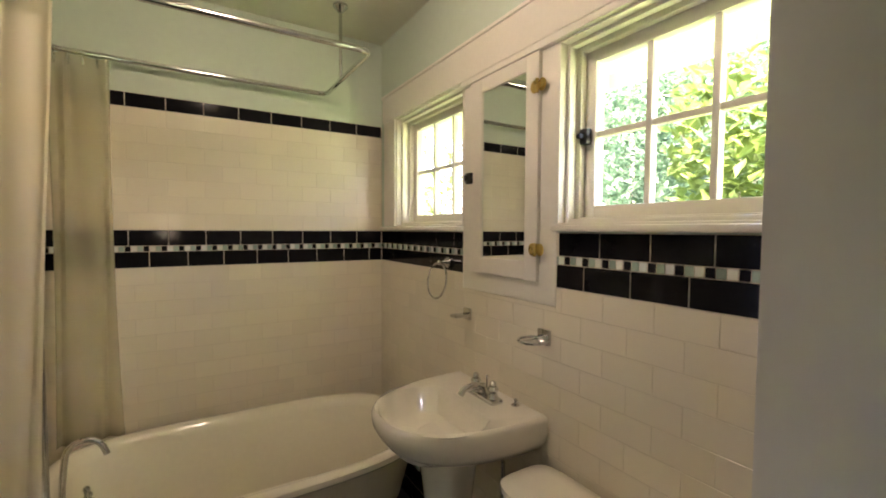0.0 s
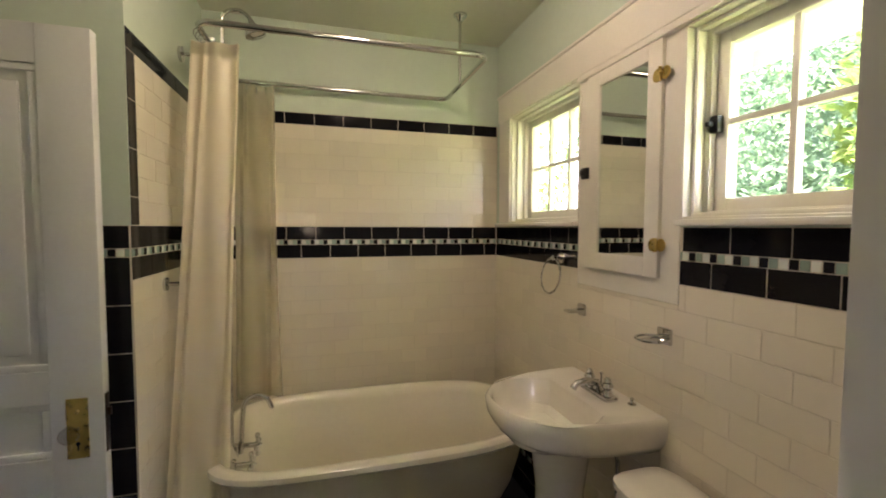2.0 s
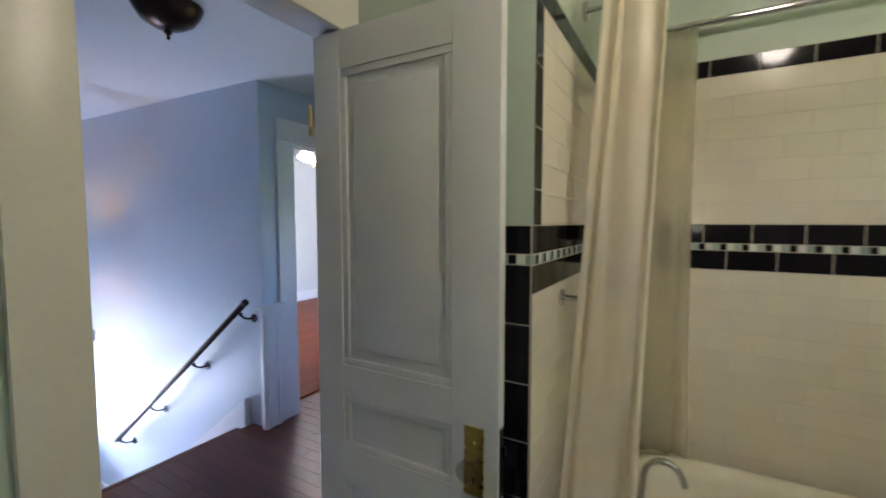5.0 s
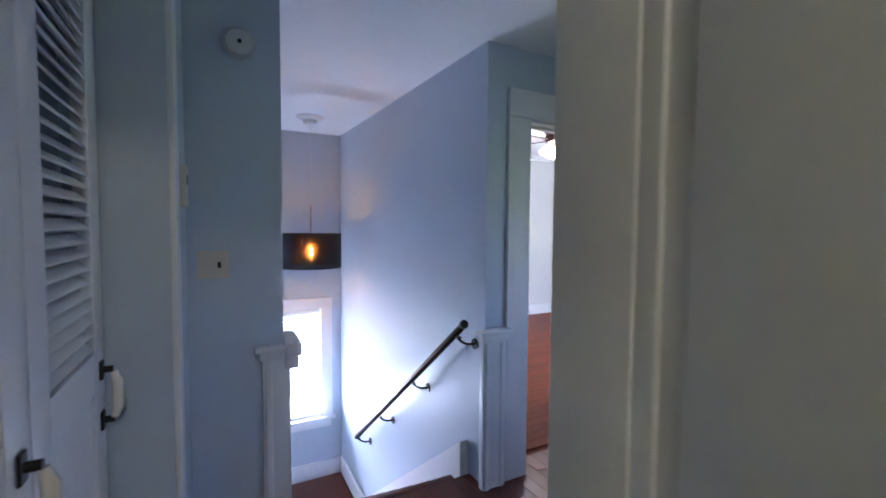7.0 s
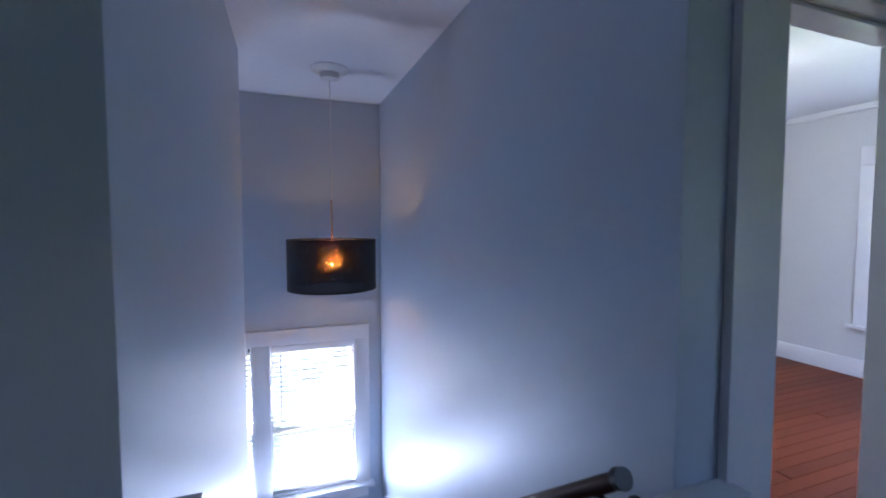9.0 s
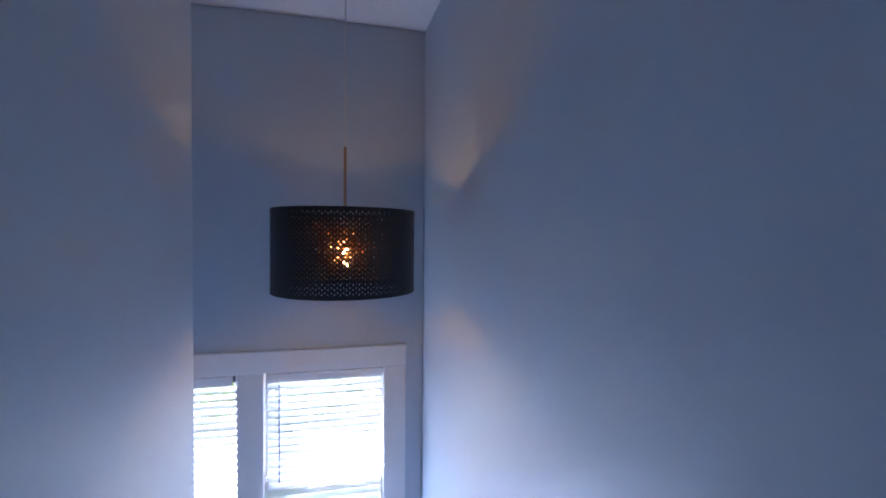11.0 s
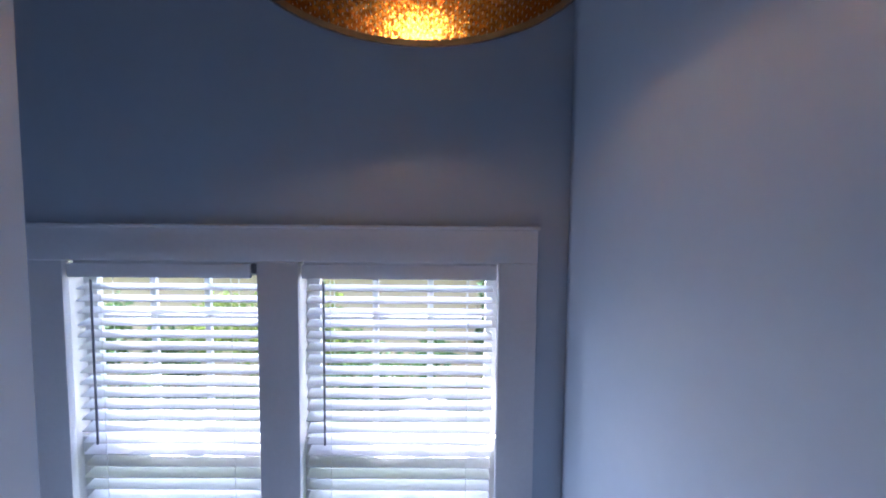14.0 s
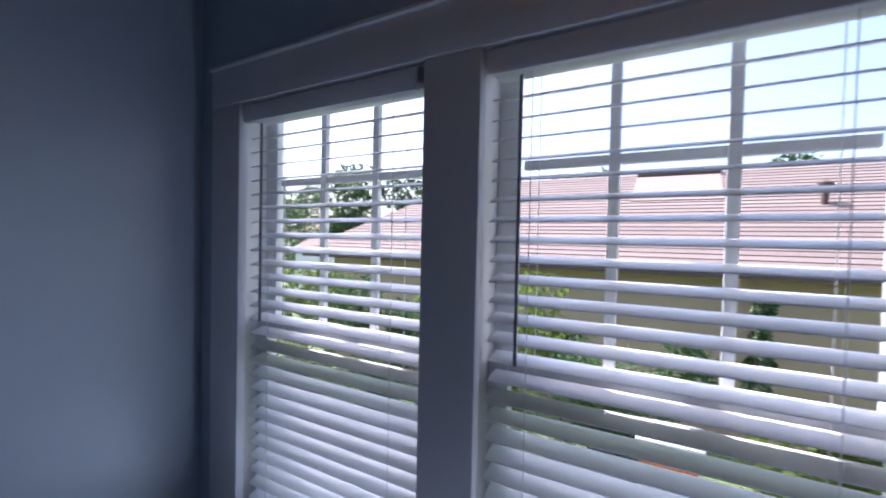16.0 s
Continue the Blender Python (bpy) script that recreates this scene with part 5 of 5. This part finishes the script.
tree("tree", 4.6, 1.9, 4.0, 1.5, 1.8, 3.0, 14000, 0.075, M_LEAF_DIM, 6, "slender tree with pale limbs and fine leaves", 0.075)
tree("tree", 3.5, 0.15, 3.0, 1.3, 1.8, 2.6, 9000, 0.11, M_BROADLEAF_DIM, 1, "broad leafed tree with sunny yellow green leaves")
tree("tree", 5.2, 3.6, 4.6, 2.0, 2.4, 3.4, 16000, 0.09, M_LEAF_DIM, 2, "leafy green tree beside the house")
tree("tree", 6.8, 0.9, 5.0, 2.2, 3.6, 4.0, 26000, 0.17, M_LEAF_DIM, 3, "leafy green tree with pale limbs")
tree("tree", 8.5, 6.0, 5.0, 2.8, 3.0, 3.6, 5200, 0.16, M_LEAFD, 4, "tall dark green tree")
tree("tree", 10.5, 2.0, 7.0, 2.8, 6.0, 5.4, 26000, 0.36, M_LEAF_DIM, 5, "tall green tree farther off")
tree("tree", 4.2, 5.6, 3.2, 1.8, 2.2, 2.8, 8000, 0.085, M_BROADLEAF_DIM, 9, "sunny green tree beside the house")
tree("tree", 8.0, 11.0, 5.0, 3.0, 3.6, 4.0, 5200, 0.2, M_LEAFD, 8, "tall dark green tree")
for i, (x, y, zt, r) in enumerate(((-10.2, -4.2, -0.35, 1.1), (-10.0, -2.4, -0.55, 1.0), (-10.4, -0.6, -0.3, 1.15), (-10.1, 1.0, -0.5, 1.1), (-10.6, 2.9, -1.55, 0.9), (-9.6, -6.2, -0.6, 1.1))):
    tree("shrub", x, y, zt, r, r, 1.35, 3400, 0.12, M_LEAFY if i % 2 == 0 else M_LEAF, 20 + i, "tall bushy green shrub in front of the neighbouring house", 0.05)
tree("shrub", -13.3, 2.75, -0.55, 0.22, 0.25, 0.9, 700, 0.14, M_LEAFD, 33, "slim dark climbing shrub against the neighbouring house", 0.03)
for i, (x, y, zt, r) in enumerate(((-24, -9, 3.6, 2.6), (-27, -2.5, 4.2, 2.4), (-30, 5, 4.6, 3.4), (-22, -15, 4.2, 3.2), (-26, -22, 4.5, 4.0), (-31, 12, 4.2, 4.0), (-35, -34, 5.0, 5.0), (-20, -30, 3.5, 4.0))):
    tree("tree", x, y, zt, r, r, r * 0.95, 3600, 0.3, M_LEAF if i % 2 else M_LEAFD, 40 + i, "distant round topped green tree", 0.18)

# unseen overhang, added to keep the sun out of the bathroom's back opening
sun_shield = thing("roof_eave", (-0.2, -1.1, 2.0), "unseen white overhang, added to keep sun out of the bathroom back opening", "eave")
bm = bmesh.new()
box(bm, -1.4, 1.4, -0.85, 0.0, 0.0, 0.04)
part("soffit", bm, M_SIDING, sun_shield)
bm = bmesh.new()
box(bm, -1.4, 1.4, -0.88, -0.851, -0.06, 0.1)
part("fascia", bm, M_SIDING, sun_shield)

# soffit of this house over the bathroom windows
eave = thing("roof_eave", (1.3, 0.8, 2.3), "white painted eave with rafter tails above the windows", "eave")
bm = bmesh.new()
box(bm, -0.18, 0.68, -2.4, 2.6, 0.02, 0.05)
part("soffit", bm, M_SIDING, eave)
bm = bmesh.new()
box(bm, 0.681, 0.71, -2.4, 2.6, -0.06, 0.08)
part("fascia", bm, M_SIDING, eave)
for k in range(7):
    bm = bmesh.new()
    box(bm, -0.175, 0.64, -2.1 + 0.7 * k, -2.02 + 0.7 * k, -0.09, 0.019, bev=0.006)
    part("rafter_tail", bm, M_SIDING, eave)

hs2 = thing("house", (-14.0, 0.0, -3.4), "one storey tan stucco house with a pinkish brown shingle roof", "house")
bm = bmesh.new()
box(bm, -8.0, 0.0, -7.3, 9.0, 0.0, 3.23)
part("wall", bm, M_STUCCO, hs2)
bm = bmesh.new()
E0, RZ, zE, zR = 0.45, -4.0, 3.24, 5.55
v = [bm.verts.new(p) for p in ((E0, -8.1, zE), (E0, 9.5, zE), (-8.45, 9.5, zE), (-8.45, -8.1, zE), (RZ, -5.2, zR), (RZ, 6.6, zR))]
for f in ((0, 1, 5, 4), (2, 3, 4, 5), (1, 2, 5), (3, 0, 4), (3, 2, 1, 0)):
    bm.faces.new([v[i] for i in f])
roof = part("roof", bm, M_SHINGLE, hs2, "pinkish brown shingle roof", False)
for k in range(26):
    f0, f1 = k / 26, (k + 1) / 26
    bm = bmesh.new()
    a = [(E0 + (RZ - E0) * f, zE + (zR - zE) * f, -8.1 + 2.9 * f, 9.5 - 2.9 * f) for f in (f0, f1)]
    loft(bm, [[(a[0][0], y0, a[0][1] + 0.012), (a[0][0], y0, a[0][1] + 0.034), (a[1][0], y1, a[1][1] + 0.016), (a[1][0], y1, a[1][1] + 0.004)] for y0, y1 in ((a[0][2], a[1][2]), (a[0][3], a[1][3]))])
    part("shingle_course", bm, M_SHINGLE, roof)
bm = bmesh.new()
box(bm, 0.452, 0.5, -8.1, 9.5, 3.05, 3.25)
part("fascia", bm, M_FASCIA, hs2)
SL = (zR - zE) / (RZ - E0)
bm = bmesh.new()
loft(bm, [[(x, y, zE + SL * (x - E0) + dz) for x, dz in ((-2.2, 0.03), (-2.2, 0.055), (-3.72, 0.055), (-3.72, 0.03))] for y in (0.45, 2.4)])
dm = part("roof_patch", bm, M_SHINGLEP, hs2, "paler patch of newer shingles", False)
bm = bmesh.new()
box(bm, -3.92, -3.70, 0.45, 2.4, zE + SL * (-3.8 - E0) + 0.02, zE + SL * (-3.8 - E0) + 0.13, bev=0.01)
part("ridge_vent", bm, M_FASCIA, dm)
bm = bmesh.new()
cyl(bm, (-1.9, 4.05, 4.2), (-1.9, 4.05, 4.85), 0.06, n=12)
lathe(bm, [(0.06, 4.8), (0.13, 4.82), (0.13, 4.9), (0.03, 4.96)], c=(-1.9, 4.05, 0), n=14)
part("flue_pipe", bm, M_FASCIA, hs2)
for y in (2.5, 3.9):
    bm = bmesh.new()
    box(bm, 0.25, 0.33, y - 0.04, y + 0.04, 0.0, 3.2)
    part("downpipe", bm, M_STUCCO, hs2)
for y in (6.2, 8.0):
    bm = bmesh.new()
    box(bm, 0.002, 0.03, y - 0.5, y + 0.5, 1.0, 2.4)
    wd = part("window", bm, M_SIDING, hs2)
    for s in (0, 1):
        bm = bmesh.new()
        box(bm, 0.031, 0.036, y - 0.43, y + 0.43, 1.07 + 0.66 * s, 1.67 + 0.66 * s)
        part("pane", bm, M_DGLASS, wd)
bin_ = thing("storage_bin", (-9.3, 1.62, -3.4), "white storage bin with an orange band in the side yard", "bin")
for nm, m, z0, z1, w in (("bin_body", M_BIN, 0.0, 1.58, 0.25), ("band", M_ORANGE, 1.581, 1.71, 0.235), ("lid", M_BIN, 1.711, 1.84, 0.28)):
    bm = bmesh.new()
    box(bm, -0.28, 0.28, -w, w, z0, z1, bev=0.03)
    part(nm, bm, m, bin_)
shed = thing("shed", (-19.5, -12.6, -3.4), "small white wooden shed beyond the neighbouring house", "shed")
bm = bmesh.new()
box(bm, -1.5, 1.0, -1.6, 1.6, 0.0, 3.0)
part("wall", bm, M_SIDING, shed)
bm = bmesh.new()
loft(bm, [[(-1.7, y, 3.0), (1.2, y, 3.0), (-0.25, y, 3.7)] for y in (-1.8, 1.8)])
part("roof", bm, M_SHINGLE, shed, smooth=False)

# ---- floorboards ----
rb = random.Random(5)
for k in range(41):
    x = -6.44 + 0.0835 * k
    cut = rb.uniform(3.6, 5.6)
    for a, b in ((2.51, cut), (cut, 6.63)):
        piece("floorboard", M_WOODB, F_BED, (0.081, round(b - a - 0.002, 1), 0.012), (x, (a + b) / 2, -0.006), 0.001)

for k in range(36):
    y, x = 0.915 + 0.083 * k, -3.01
    if y > 3.62:
        break
    random.seed(100 + k)
    cuts = [-3.01] + ([random.uniform(-2.7, -1.9)] if k % 3 else [random.uniform(-2.9, -2.3), random.uniform(-2.0, -1.6)]) + [-1.26]
    for a, b in zip(cuts, cuts[1:]):
        piece("floorboard", M_WOODX, F_HALL, (b - a - 0.0015, 0.0815, 0.018), ((a + b) / 2, y + 0.0415, -0.0095), 0.001)

# ---- wall tiles ----
T, H6 = 0.154, 0.0785
random.seed(5)
# tub wall
tile_run(W_TUB, "border_tile", M_BLACK, "y", 2.3325, -0.67, 0.95, 1.995, 2.06, T, 0.065, thick=-0.0026, start=0.078, bond=0)
tile_run(W_TUB, "tile", M_TILE, "y", 2.3325, -0.67, 0.95, 1.442, 1.995, T, 0.079, thick=-0.0022, start=0.078)
tile_run(W_TUB, "band_tile", M_BLACK, "y", 2.3325, -0.67, 0.95, 1.368, 1.442, T, 0.074, thick=-0.0026, start=0.078, bond=0)
mosaic_run(W_TUB, "y", 2.3325, -0.67, 0.95, 1.342, 1.368, -0.0026)
tile_run(W_TUB, "band_tile", M_BLACK, "y", 2.3325, -0.67, 0.95, 1.267, 1.342, T, 0.075, thick=-0.0026, start=0.001, bond=0)
tile_run(W_TUB, "tile", M_TILE, "y", 2.3325, -0.67, 0.95, 0.24, 1.267, T, 0.079, thick=-0.0022, start=0.02)
# window wall
PAN = [(0.914, 1.446, 1.204, 1.5)]
tile_run(W_WIN, "band_tile", M_BLACK, "x", 0.9525, 0.07, 2.329, 1.368, 1.442, T, 0.074, holes=PAN, thick=-0.0026, start=0.066, bond=0)
for a, b in ((0.07, 0.914), (1.446, 2.329)):
    mosaic_run(W_WIN, "x", 0.9525, a, b, 1.342, 1.368, -0.0026)
tile_run(W_WIN, "band_tile", M_BLACK, "x", 0.9525, 0.07, 2.329, 1.267, 1.342, T, 0.075, holes=PAN, thick=-0.0026, start=0.12, bond=0)
tile_run(W_WIN, "tile", M_TILE, "x", 0.9525, 0.07, 2.329, 0.31, 1.267, T, 0.079, holes=PAN, thick=-0.0022, start=0.05)
tile_run(W_WIN, "band_tile", M_BLACK, "x", 0.9525, 0.07, 2.329, 0.225, 0.31, T, 0.085, thick=-0.0026, bond=0)
mosaic_run(W_WIN, "x", 0.9525, 1.3, 2.329, 0.199, 0.225, -0.0026)
tile_run(W_WIN, "band_tile", M_BLACK, "x", 0.9525, 0.07, 2.329, 0.0, 0.199, T, 0.1, thick=-0.0026, bond=0)
# wing wall, side towards the tub
tile_run(W_WING, "border_tile", M_BLACK, "x", -0.6725, 1.4305, 2.329, 1.995, 2.06, T, 0.065, thick=0.0026, bond=0)
tile_run(W_WING, "border_tile", M_BLACK, "x", -0.6725, 1.433, 1.493, 1.442, 1.995, 0.06, T, thick=0.0026, bond=0)
tile_run(W_WING, "tile", M_TILE, "x", -0.6725, 1.493, 2.329, 1.442, 1.995, T, 0.079, thick=0.0022)
tile_run(W_WING, "band_tile", M_BLACK, "x", -0.6725, 1.428, 2.329, 1.368, 1.442, T, 0.074, thick=0.0026, bond=0)
mosaic_run(W_WING, "x", -0.6725, 1.428, 2.329, 1.342, 1.368, 0.0026)
tile_run(W_WING, "band_tile", M_BLACK, "x", -0.6725, 1.428, 2.329, 1.267, 1.342, T, 0.075, thick=0.0026, bond=0)
tile_run(W_WING, "tile", M_TILE, "x", -0.6725, 1.428, 2.329, 0.24, 1.267, T, 0.079, thick=0.0022)
# wing wall, narrow front
tile_run(W_WING, "band_tile", M_BLACK, "y", 1.4305, -0.9, -0.676, 1.368, 1.442, T, 0.074, thick=-0.0026, start=0.07, bond=0)
mosaic_run(W_WING, "y", 1.4305, -0.9, -0.676, 1.342, 1.368, -0.0026)
tile_run(W_WING, "band_tile", M_BLACK, "y", 1.4305, -0.75, -0.676, 0.0, 1.342, 0.076, T, thick=-0.0026, bond=0)
tile_run(W_WING, "tile", M_TILE, "y", 1.4305, -1.3, -0.75, 0.0, 1.342, T, 0.079, thick=-0.0022)
